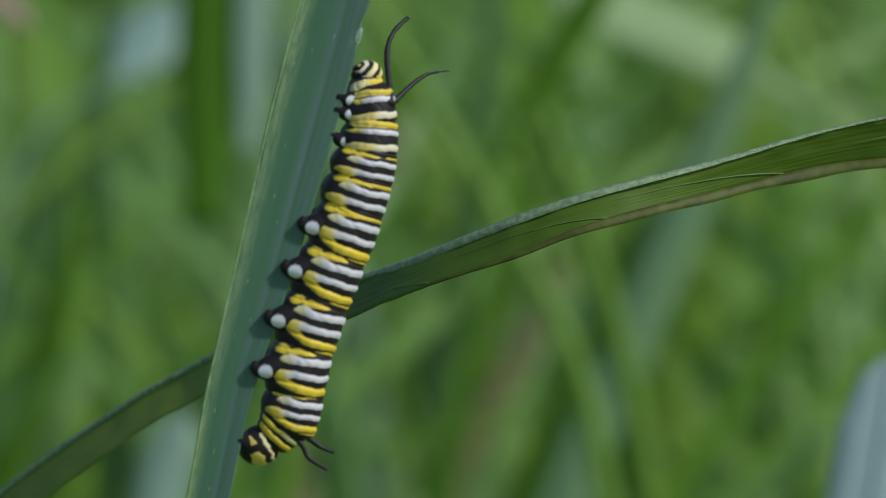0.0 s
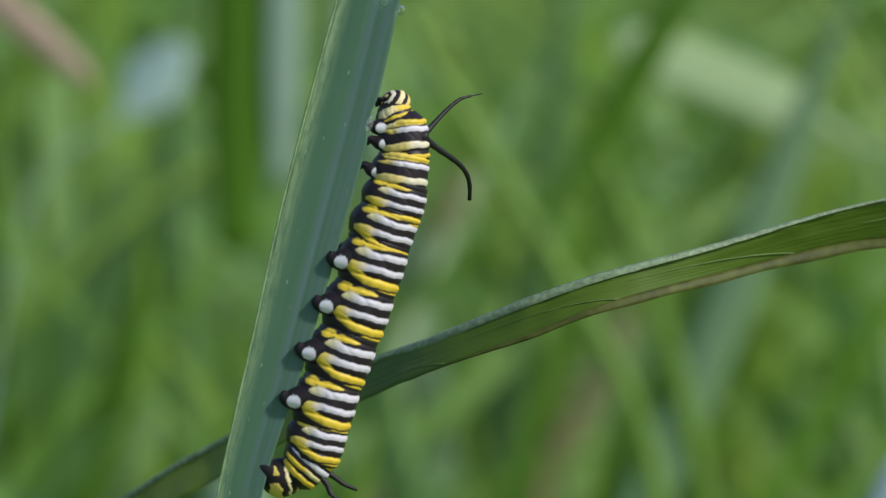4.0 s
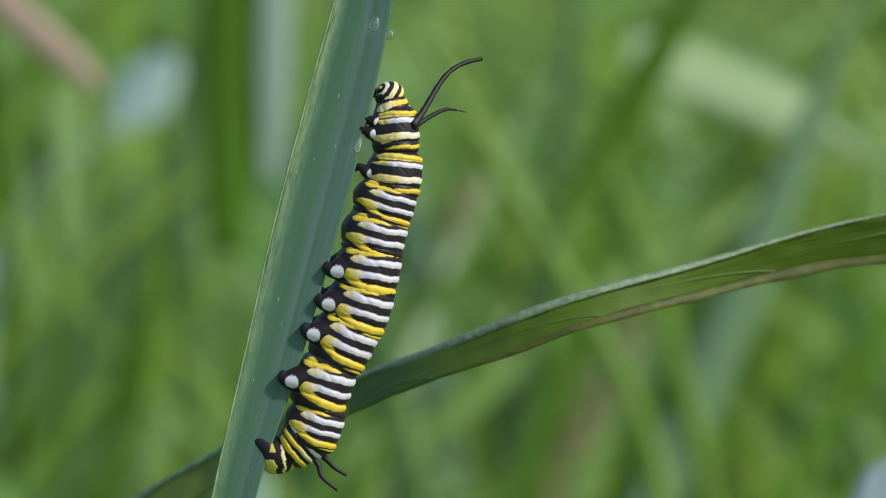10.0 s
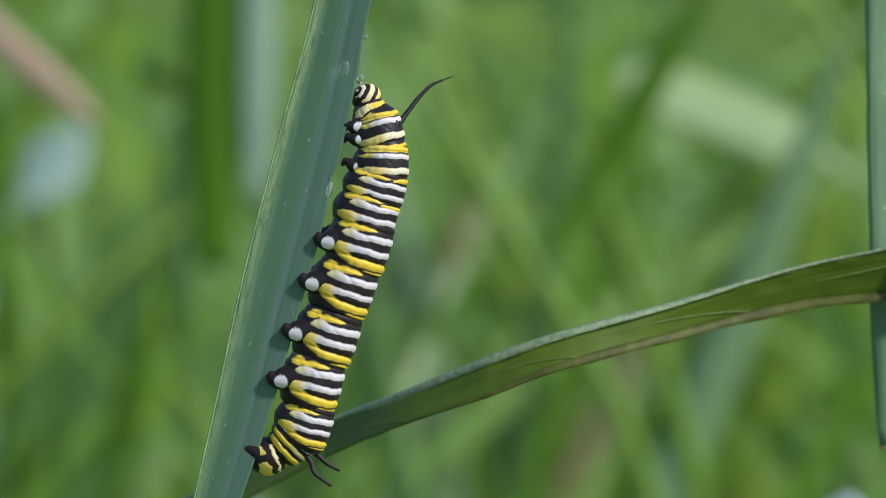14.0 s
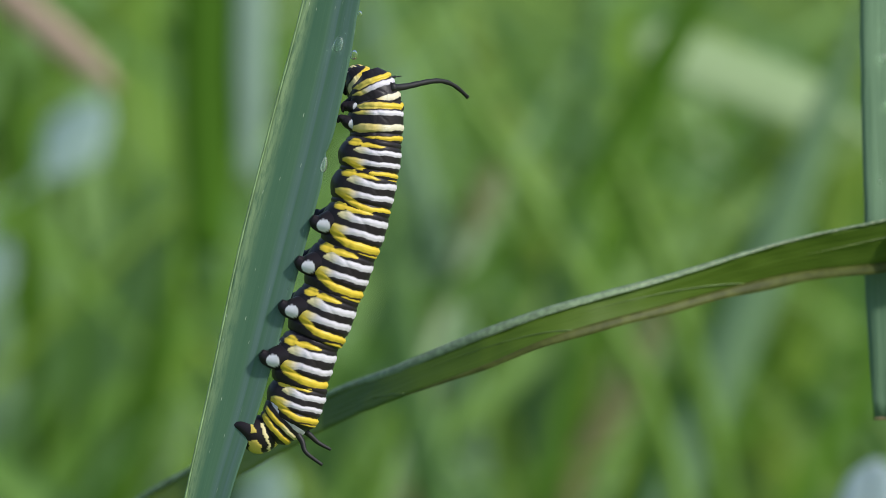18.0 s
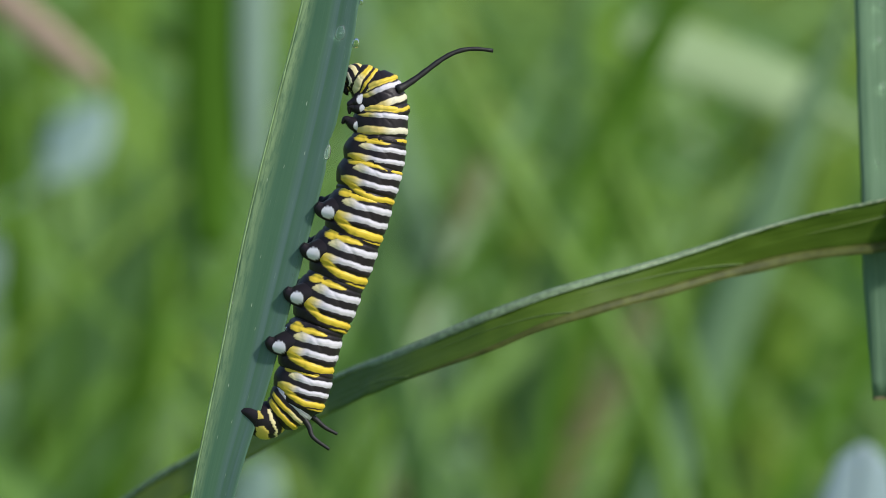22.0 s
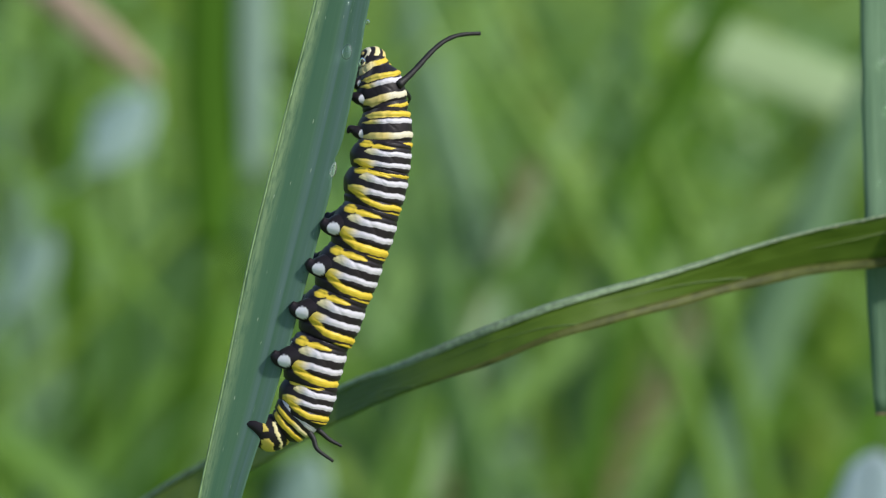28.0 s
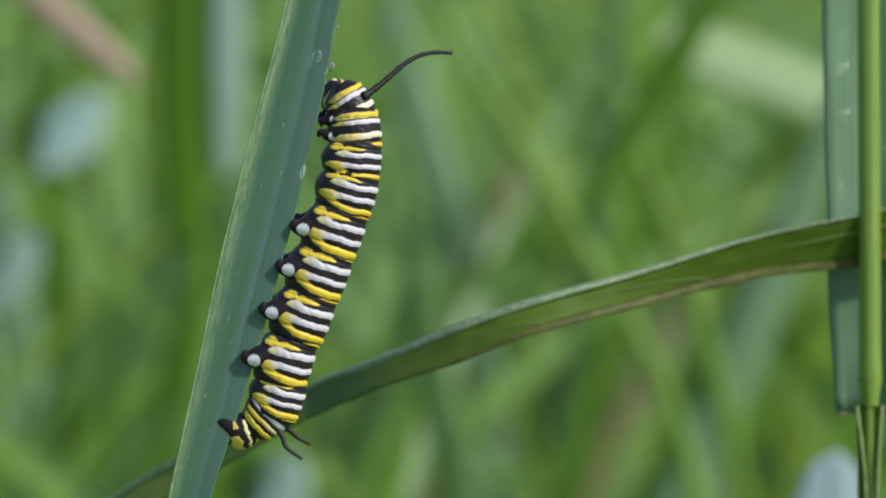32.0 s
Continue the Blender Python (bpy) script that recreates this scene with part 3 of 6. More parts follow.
def leg_mesh(name, path, radii, patch=None, size=0.0):
    v, f = tube(bezier(path, 14), np.interp(np.linspace(0, 1, 14 * (len(path) - 1) + 1), np.linspace(0, 1, len(radii)), radii), 36)
    tints = []
    for p in v:
        d = (Vector(p) - Vector(patch)).length if patch else 9.0
        k = float(ease(np.array((size - d) / 0.07 + 0.5))) if patch else 0.0
        tints.append([INK[i] * (1 - k) + (0.72, 0.72, 0.78)[i] * k for i in range(3)])
    return mesh(name, v, f, [SKIN], True, tints)


def build_caterpillar():
    cat = thing("caterpillar", "black, white and yellow striped caterpillar with black tentacles climbing a leaf", "caterpillar")
    pieces = {}
    spec = {"T1": (2.02, 3.5, COLLAR, 0.34), "T2": (2.52, 4.25, THORAX, 0.12), "T3": (2.85, 4.15, THORAX, 0.08), "A1": (3.05, 4.1, ABDOMEN, 0.05), "A2": (3.15, 4.6, ABDOMEN, 0.0),
            "A3": (3.2, 5.1, ABDOMEN, 0.0), "A4": (3.2, 5.2, ABDOMEN, 0.0), "A5": (3.15, 5.2, ABDOMEN, 0.0), "A6": (3.05, 5.1, ABDOMEN, 0.0), "A7": (2.80, 4.2, ABDOMEN, 0.0), "A8": (2.4, 3.4, REAR, 0.0)}
    for i, (key, (radius, length, bands, slim)) in enumerate(spec.items()):
        name = "thorax_segment" if key[0] == "T" else "abdomen_segment"
        pieces[key] = part(name, tube_body(name, radius, length, bands, 11 + i, 1.06 if key[0] == "A" else 1.0, -slim, 0.0 if key != "A8" else -0.25), cat)
    pieces["H"] = part("head", ball("head", (1.58, 1.48, 1.38), head_tint, 64, (0.45, 0, -0.35)), cat, "small rounded head with black and cream rings")
    pieces["tail"] = part("tail_segment", ball("tail_segment", (2.0, 1.92, 2.2), tail_tint, 56), cat, "yellow rear end with black bars")
    # prolegs
    for key in ("A3", "A4", "A5", "A6"):
        for s, lift in ((-1, -0.1), (1, 0.55)):
            me = leg_mesh("proleg", [(-1.6, 1.2 * s, lift), (-2.9, 1.5 * s, lift - 0.65), (-3.9, 1.7 * s, lift - 0.85), (-4.6, 1.9 * s, lift - 0.6)], (1.6, 1.30, 0.88, 0.42), (-3.15, 2.65 * s, -1.15), 0.72)
            part("proleg", me, pieces[key], "fleshy black proleg with a white patch")
    for key, out, drop in (("T1", 0.9, 0.25), ("T2", 1.05, 0.25), ("T3", 1.05, 0.2)):
        r = spec[key][0]
        for s in (-1, 1):
            path = [(-r * 0.7, 0.9 * s, -0.45), (-r - 0.05, 1.15 * s, -0.3), (-r - 0.2 - out * 0.35, 1.2 * s, -0.05), (-r - 0.2 - out * 0.7, 1.25 * s, 0.02), (-r - 0.2 - out, 1.3 * s, -0.2 - drop)]
            part("leg", leg_mesh("leg", path, (0.95, 0.70, 0.46, 0.36, 0.09), (-r * 0.80, 1.85 * s, -0.60), 0.58), pieces[key], "hooked glossy black leg")
    for s in (-1, 1):
        part("anal_proleg", leg_mesh("anal_proleg", [(-0.4, 0.7 * s, -0.8), (-1.0, 0.8 * s, -1.6), (-1.25, 0.75 * s, -2.3), (-1.2, 0.65 * s, -2.75)], (1.15, 0.80, 0.52, 0.40)), pieces["tail"])
        me = leg_mesh("mouthpart", [(-0.45, 0.3 * s, 0.3), (-1.05, 0.36 * s, 0.4), (-1.4, 0.2 * s, 0.2)], (0.5, 0.34, 0.12))
        part("mouthpart", me, pieces["H"], "black jaw")
        me = leg_mesh("antenna", [(-0.45, 0.75 * s, 0.55), (-0.95, 0.85 * s, 0.85), (-1.2, 0.85 * s, 0.8)], (0.22, 0.14, 0.06))
        part("antenna", me, pieces["H"])
        v, f = tube(bezier(((1.7, -0.9, -0.1), (2.9, -1.1, -0.3), (4.0, -1.3, -0.75), (6.1, -1.4, -0.4)) if s < 0 else ((1.9, 0.7, 0.5), (3.0, 0.9, 0.65), (4.2, 1.1, 0.75), (5.6, 1.2, 1.2)), 8), [0.36 - 0.008 * i for i in range(25)], 12)
        part("rear_tentacle", mesh("rear_tentacle", v, f, [BLACK]), pieces["A8"], "short black rear tentacle")
    # front tentacles: a stiff root and a bent tip, turned about the root
    n = 25
    line = [(-1.35 * math.sin(math.pi * (i / 24) ** 1.6), 0.0, 11.3 * i / 24) for i in range(n)]
    v, f = tube(line, [0.36 - 0.0065 * i + 0.22 * math.exp(-i / 1.6) + 0.02 * math.sin(i * 1.9) for i in range(n)], 12)
    pieces["near"] = part("tentacle", mesh("tentacle", v, f, [BLACK]), pieces["T2"], "long bent black tentacle")
    line = [(-0.5 * math.sin(math.pi * (i / 24) ** 1.3) + (0.55 * max(0, i - 17) / 7 if i > 17 else 0), 0.0, 8.2 * i / 24) for i in range(n)]
    v, f = tube(line, [(0.30 - 0.007 * i + 0.2 * math.exp(-i / 1.6)) * (1.0 if i < 18 else 0.45 if i > 20 else 0.8) + 0.03 * math.sin(i * 2.6) for i in range(n)], 12)
    pieces["far"] = part("tentacle", mesh("crooked_tentacle", v, f, [BLACK]), pieces["T2"], "crooked black tentacle with a thin broken tip")
    return pieces


BODY = build_caterpillar()

# ---- the meadow behind ----
def meadow_leaf(name, points, width, mat, label, group="blurred meadow leaves", tip=0.15, start=0.8, parent=None, foot=0.0, tilt=0.0, turn=0.0):
    """A curved tapering leaf along points (metres, in the view's frame); tilt leans its face to the sky, turn to the side."""
    if not parent:
        x, y, z = points[0]
        low = -1.03 + 0.105 * y
        dx, dz = x - points[1][0], z - points[1][2]
        back = 0.12 / max(0.02, math.hypot(dx, dz))
        mid = (x + dx * back, y, z + dz * back - 0.02)
        points = [(mid[0] + dx * back + foot, y + abs(foot) * 0.5, low), (mid[0] + dx * back * 0.8 + foot * 0.6, y + abs(foot) * 0.3, low * 0.6 + z * 0.4), mid] + points
    line = bezier([(x * 1000, y * 1000, z * 1000) for x, y, z in points], 8)
    n = len(line)
    lines = []
    for c in range(5):
        u = c / 4 * 2 - 1
        row = []
        for i, p in enumerate(line):
            d = (line[min(i + 1, n - 1)] - line[max(i - 1, 0)]).normalized()
            s = d.cross(Vector((0, 1, 0))).normalized()
            w = width * 500 * min(1.0, start + (1 - start) * min(1, max(0, i - (24 if start < 0.2 else -8)) / 16)) * (0.4 if foot and i < 20 else 1.0) * min(1.0, tip + 3.2 * (1 - i / (n - 1))) * min(1.0, math.sqrt(0.02 + 22 * (1 - i / (n - 1))))
            q = s * w * u
            row.append(p + q + Vector((0, abs(u) * w * 0.12 + tilt * q.z + turn * q.x, 0)))
        lines.append(row)
    me = strip(lines, 0.5, name, [mat])
    if parent:
        return part(name, me, parent, label)
    ob = thing(name, label, "leaf", group)
    part("blade", me, ob)
    v, f = tube([p + Vector((0, -0.6, 0)) for p in line], [0.9 * (1 - 0.7 * i / n) for i in range(n)], 6)
    part("midrib", mesh("midrib", v, f, [mat]), ob)
    return ob


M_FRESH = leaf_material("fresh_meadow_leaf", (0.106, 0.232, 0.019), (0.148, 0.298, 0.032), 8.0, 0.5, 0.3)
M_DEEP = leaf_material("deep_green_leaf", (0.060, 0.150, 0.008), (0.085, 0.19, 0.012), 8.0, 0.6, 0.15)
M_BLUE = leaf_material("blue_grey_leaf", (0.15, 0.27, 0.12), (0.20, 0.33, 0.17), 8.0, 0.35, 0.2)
# Shine of the pale leaves is put into this base colour.
M_PALE = leaf_material("pale_painted_shine_leaf", (0.27, 0.41, 0.33), (0.37, 0.51, 0.43), 8.0, 0.35, 0.2)
# Sunlight on the lit leaf is put into its pale base colour.
M_LIME = leaf_material("painted_sun_leaf", (0.28, 0.42, 0.17), (0.38, 0.52, 0.26), 8.0, 0.45, 0.3)
# Pale green that carries the hazy brightness of the upper background.
M_HAZE = leaf_material("painted_haze_leaf", (0.20, 0.37, 0.10), (0.28, 0.46, 0.16), 8.0, 0.45, 0.25)
# Bluish skylight on the near tip, painted as its base colour.
M_SKYLIT = leaf_material("painted_skylight_leaf", (0.27, 0.375, 0.40), (0.36, 0.46, 0.50), 8.0, 0.35, 0.2)
M_SOFT = leaf_material("grey_green_reed", (0.20, 0.31, 0.23), (0.27, 0.39, 0.31), 8.0, 0.4, 0.2)
M_REED = leaf_material("dark_reed_leaf", (0.054, 0.142, 0.008), (0.077, 0.176, 0.012), 8.0, 0.7, 0.1)
M_BRIGHT = leaf_material("bright_green_leaf", (0.135, 0.275, 0.022), (0.18, 0.34, 0.035), 8.0, 0.5, 0.3)
# Blurred leaf glint painted as an even pale colour.
M_SHINE = leaf_material("painted_shine_leaf", (0.37, 0.53, 0.46), (0.49, 0.64, 0.57), 8.0, 0.35, 0.2)
for dull in (M_REED, M_DEEP):
    dull.node_tree.nodes["Principled BSDF"].inputs["Specular IOR Level"].default_value = 0.15
M_PINK = leaf_material("dry_pink_leaf", (0.40, 0.27, 0.20), (0.58, 0.44, 0.34), 8.0, 0.6, 0.2)
M_YELLOW = leaf_material("yellowish_meadow_leaf", (0.155, 0.285, 0.022), (0.22, 0.36, 0.045), 8.0, 0.5, 0.3)
M_BROWN = leaf_material("withered_leaf", (0.18, 0.18, 0.07), (0.25, 0.25, 0.11), 8.0, 0.6, 0.2)
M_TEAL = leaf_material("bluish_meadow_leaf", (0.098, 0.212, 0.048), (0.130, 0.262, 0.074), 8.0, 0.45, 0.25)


# single leaves that can be told apart
meadow_leaf("dry_leaf", [(-0.2102, 1.200, 0.1472), (-0.1777, 1.200, 0.1122), (-0.1521, 1.200, 0.0888), (-0.1242, 1.200, 0.0643)], 0.0135, M_PINK, "dry pinkish tan leaf with a reddish tip", tip=0.55, foot=-0.3)
PALE_LEAF = meadow_leaf("pale_leaf", [(-0.2550, 2.200, 0.0488), (-0.2436, 2.200, 0.0601), (-0.2292, 2.200, 0.0760), (-0.2077, 2.200, 0.1018)], 0.0473, M_SHINE, "slanting leaf with its highlight painted pale blue-grey", tip=0.4, start=0.05, tilt=0.6)
meadow_leaf("pale_leaf", [(-0.3193, 2.200, -0.0601), (-0.3041, 2.200, -0.0412), (-0.2890, 2.200, -0.0185), (-0.2777, 2.200, 0.0042)], 0.0322, M_PALE, "slanting leaf with a painted pale blue-grey shine", tip=0.45, start=0.15, tilt=0.3)
meadow_leaf("dark_leaf", [(-0.2490, 2.300, -0.0782), (-0.2235, 2.300, -0.0310), (-0.2019, 2.300, 0.0082), (-0.1783, 2.300, 0.0593)], 0.0275, M_TEAL, "bluish green slanting leaf", turn=0.1)
meadow_leaf("yellow_leaf", [(0.2252, 2.600, -0.0127), (0.2688, 2.600, 0.0397), (0.3125, 2.600, 0.1008), (0.3561, 2.600, 0.1750)], 0.048, M_YELLOW, "yellowish green sunlit leaf", tilt=0.3, turn=0.1)
meadow_leaf("yellow_leaf", [(0.3037, 2.600, -0.0345), (0.3256, 2.600, 0.0353), (0.3430, 2.600, 0.1052), (0.3561, 2.600, 0.1837)], 0.0393, M_YELLOW, "yellowish green sunlit leaf", turn=0.1)
meadow_leaf("yellow_leaf", [(0.0921, 2.400, -0.0159), (0.0676, 2.400, 0.0574), (0.0493, 2.400, 0.1185), (0.0269, 2.400, 0.1919)], 0.0306, M_YELLOW, "yellowish green sunlit leaf", turn=0.3)
meadow_leaf("yellow_leaf", [(-0.3054, 2.500, 0.0848), (-0.2675, 2.500, 0.1354), (-0.2295, 2.500, 0.1734), (-0.1915, 2.500, 0.2114)], 0.038, M_YELLOW, "yellowish green sunlit leaf", tilt=0.5)
meadow_leaf("dark_leaf", [(0.1298, 1.600, -0.0929), (0.1531, 1.600, -0.0434), (0.1764, 1.600, 0.0003), (0.2026, 1.600, 0.0585)], 0.0146, M_DEEP, "narrow dark green slanting leaf", turn=-0.5)
meadow_leaf("brown_leaf", [(0.1385, 2.200, -0.0980), (0.1498, 2.200, -0.0791), (0.1555, 2.200, -0.0601), (0.1574, 2.200, -0.0450)], 0.0208, M_BROWN, "withered brownish meadow leaf", tip=0.5)
meadow_leaf("brown_leaf", [(0.0287, 2.200, -0.0148), (0.0363, 2.200, 0.0079), (0.0439, 2.200, 0.0306), (0.0533, 2.200, 0.0496)], 0.017, M_BROWN, "withered brownish meadow leaf", tip=0.5)
meadow_leaf("teal_leaf", [(0.0056, 2.000, -0.1603), (-0.0084, 2.000, -0.0904), (-0.0189, 2.000, -0.0206), (-0.0328, 2.000, 0.0632)], 0.0244, M_TEAL, "broad bluish green leaf", turn=-0.2)
meadow_leaf("fresh_leaf", [(-0.1979, 2.100, -0.1597), (-0.1761, 2.100, -0.0942), (-0.1651, 2.100, -0.0433), (-0.1579, 2.100, 0.0076)], 0.0218, M_DEEP, "deep green upright leaf", turn=-0.2)
# Broad leaves added to brighten the upper background through their pale colour.
meadow_leaf("broad_leaf", [(-0.3552, 2.600, 0.0484), (-0.3160, 2.600, 0.1139), (-0.2811, 2.600, 0.1663), (-0.2374, 2.600, 0.2317)], 0.0524, M_HAZE, "broad pale leaf added to brighten the upper meadow", turn=0.5)
meadow_leaf("broad_leaf", [(-0.2112, 2.600, 0.0484), (-0.2178, 2.600, 0.1052), (-0.2156, 2.600, 0.1575), (-0.2025, 2.600, 0.2274)], 0.0436, M_BRIGHT, "broad fresh green meadow leaf", turn=0.5)
meadow_leaf("broad_leaf", [(-0.2724, 2.700, 0.0365), (-0.2679, 2.700, 0.0997), (-0.2566, 2.700, 0.1583), (-0.2408, 2.700, 0.2349)], 0.0496, M_HAZE, "broad pale leaf added to brighten the upper meadow", turn=0.6)
meadow_leaf("broad_leaf", [(-0.0279, 2.600, 0.0615), (-0.0105, 2.600, 0.1139), (0.0201, 2.600, 0.1663), (0.0506, 2.600, 0.2186)], 0.0436, M_HAZE, "broad pale leaf added to brighten the upper meadow", turn=0.4)
meadow_leaf("broad_leaf", [(0.1335, 2.600, 0.0484), (0.1423, 2.600, 0.1052), (0.1597, 2.600, 0.1663), (0.1815, 2.600, 0.2186)], 0.0393, M_BRIGHT, "broad fresh green meadow leaf", turn=0.5)
NEAR_TIP = meadow_leaf("blue_leaf", [(0.0705, 0.360, -0.1174), (0.0766, 0.360, -0.0842), (0.0811, 0.360, -0.0598), (0.0833, 0.360, -0.0437)], 0.0172, M_SKYLIT, "leaf tip with sky shine painted pale blue-grey", tip=0.5, turn=0.3)
meadow_leaf("lit_leaf", [(0.2059, 1.400, 0.0453), (0.1902, 1.400, 0.0553), (0.1784, 1.400, 0.0611), (0.1431, 1.400, 0.0757), (0.0998, 1.400, 0.0925)], 0.0283, M_LIME, "broad leaf with sunlight painted pale green", tip=0.8, start=0.15, tilt=0.55)
meadow_leaf("dark_leaf", [(0.0560, 1.100, 0.0042), (0.0692, 1.100, 0.0282), (0.0911, 1.100, 0.0631), (0.1130, 1.100, 0.1002), (0.1349, 1.100, 0.1395)], 0.013, M_REED, "narrow dark green slanting leaf", start=0.15)
meadow_leaf("slanting_leaf", [(0.1016, 1.100, -0.1226), (0.0864, 1.100, -0.0614), (0.0560, 1.100, -0.0067), (0.0299, 1.100, 0.0370), (0.0037, 1.100, 0.0830), (-0.0093, 1.100, 0.1136)], 0.0085, M_BRIGHT, "bright green slanting leaf", turn=0.2)
meadow_leaf("blue_leaf", [(0.0978, 1.300, -0.1388), (0.1202, 1.300, -0.0844), (0.1500, 1.300, -0.0152), (0.1749, 1.300, 0.0466), (0.1998, 1.300, 0.1084)], 0.022, M_BLUE, "long blue-green slanting leaf")
meadow_leaf("pale_leaf", [(-0.0779, 1.300, -0.1508), (-0.0754, 1.300, -0.1286), (-0.0704, 1.300, -0.1113), (-0.0679, 1.300, -0.0964)], 0.022, M_PALE, "leaf tip with sky shine painted pale blue-grey", tip=0.5)
meadow_leaf("bright_leaf", [(-0.0296, 1.000, -0.1345), (-0.0234, 1.000, -0.1060), (-0.0152, 1.000, -0.0816), (-0.0050, 1.000, -0.0571)], 0.009, M_BRIGHT, "narrow bright green leaf")
meadow_leaf("dark_leaf", [(0.1592, 2.300, -0.2203), (0.1869, 2.300, -0.1418), (0.2106, 2.300, -0.0476), (0.2422, 2.300, 0.0427)], 0.0227, M_DEEP, "narrow dark green upright leaf")
meadow_leaf("teal_leaf", [(-0.1393, 2.300, -0.1804), (-0.1430, 2.300, -0.0783), (-0.1506, 2.300, 0.0160), (-0.1426, 2.300, 0.1142), (-0.1227, 2.300, 0.2045)], 0.0284, M_TEAL, "broad bluish green leaf")
meadow_leaf("teal_leaf", [(-0.2965, 2.300, -0.2194), (-0.3001, 2.300, -0.1015), (-0.3078, 2.300, -0.0033), (-0.3194, 2.300, 0.0949)], 0.0369, M_BLUE, "broad bluish green leaf")
meadow_leaf("blue_leaf", [(0.0139, 2.300, -0.2200), (0.0259, 2.300, -0.1022), (0.0142, 2.300, -0.0472), (0.0065, 2.300, 0.0157)], 0.0243, M_BLUE, "bluish green upright meadow leaf")
meadow_leaf("teal_leaf", [(-0.0091, 2.300, 0.0550), (-0.0247, 2.300, 0.1100), (-0.0325, 2.300, 0.1493), (-0.0363, 2.300, 0.2043)], 0.0300, M_BLUE, "bluish green upright meadow leaf")
meadow_leaf("teal_leaf", [(-0.0961, 2.300, -0.2198), (-0.0646, 2.300, -0.1492), (-0.0251, 2.300, -0.0471), (-0.0013, 2.300, 0.0432)], 0.0300, M_TEAL, "bluish green upright meadow leaf")
meadow_leaf("teal_leaf", [(-0.2493, 2.300, -0.2195), (-0.2295, 2.300, -0.1252), (-0.1900, 2.300, -0.0232), (-0.1781, 2.300, 0.0436)], 0.0450, M_TEAL, "bluish green upright meadow leaf")
meadow_leaf("bright_leaf", [(0.1270, 1.200, -0.1308), (0.1178, 1.200, -0.0795), (0.1039, 1.200, -0.0282), (0.0854, 1.200, 0.0254), (0.0715, 1.200, 0.0604)], 0.010, M_BRIGHT, "narrow bright green leaf")
meadow_leaf("dark_leaf", [(-0.2493, 2.300, -0.2195), (-0.2648, 2.300, -0.1016), (-0.2724, 2.300, 0.0163), (-0.2840, 2.300, 0.1145), (-0.2916, 2.300, 0.2127)], 0.0206, M_DEEP, "narrow dark green leaf")
meadow_leaf("teal_leaf", [(0.0767, 2.300, -0.2202), (0.0887, 2.300, -0.1023), (0.1086, 2.300, 0.0155), (0.1206, 2.300, 0.1136), (0.1248, 2.300, 0.2118)], 0.0283, M_TEAL, "bluish green upright meadow leaf")
meadow_leaf("bright_leaf", [(0.0846, 2.300, -0.2202), (0.0611, 2.300, -0.1494), (0.0456, 2.300, -0.0787), (0.0261, 2.300, -0.0001)], 0.0135, M_BRIGHT, "narrow bright green leaf")

REED = thing("swaying_reed", "two upright reed leaves swaying behind, one dark and one pale", "reed")
meadow_leaf("dark_blade", [(-0.1114, 1.500, -0.0026), (-0.1093, 1.500, 0.0666), (-0.1081, 1.500, 0.1053), (-0.1068, 1.500, 0.1661), (-0.1067, 1.500, 0.2131)], 0.031, M_REED, "dark green upright leaf", start=0.21, tip=0.6, parent=REED)
meadow_leaf("pale_blade", [(-0.0894, 1.500, 0.0306), (-0.0879, 1.500, 0.0831), (-0.0871, 1.500, 0.1108), (-0.0864, 1.500, 0.1661), (-0.0863, 1.500, 0.2131)], 0.0165, M_SOFT, "pale blue-grey upright leaf", start=0.21, tip=0.6, parent=REED, turn=0.3)



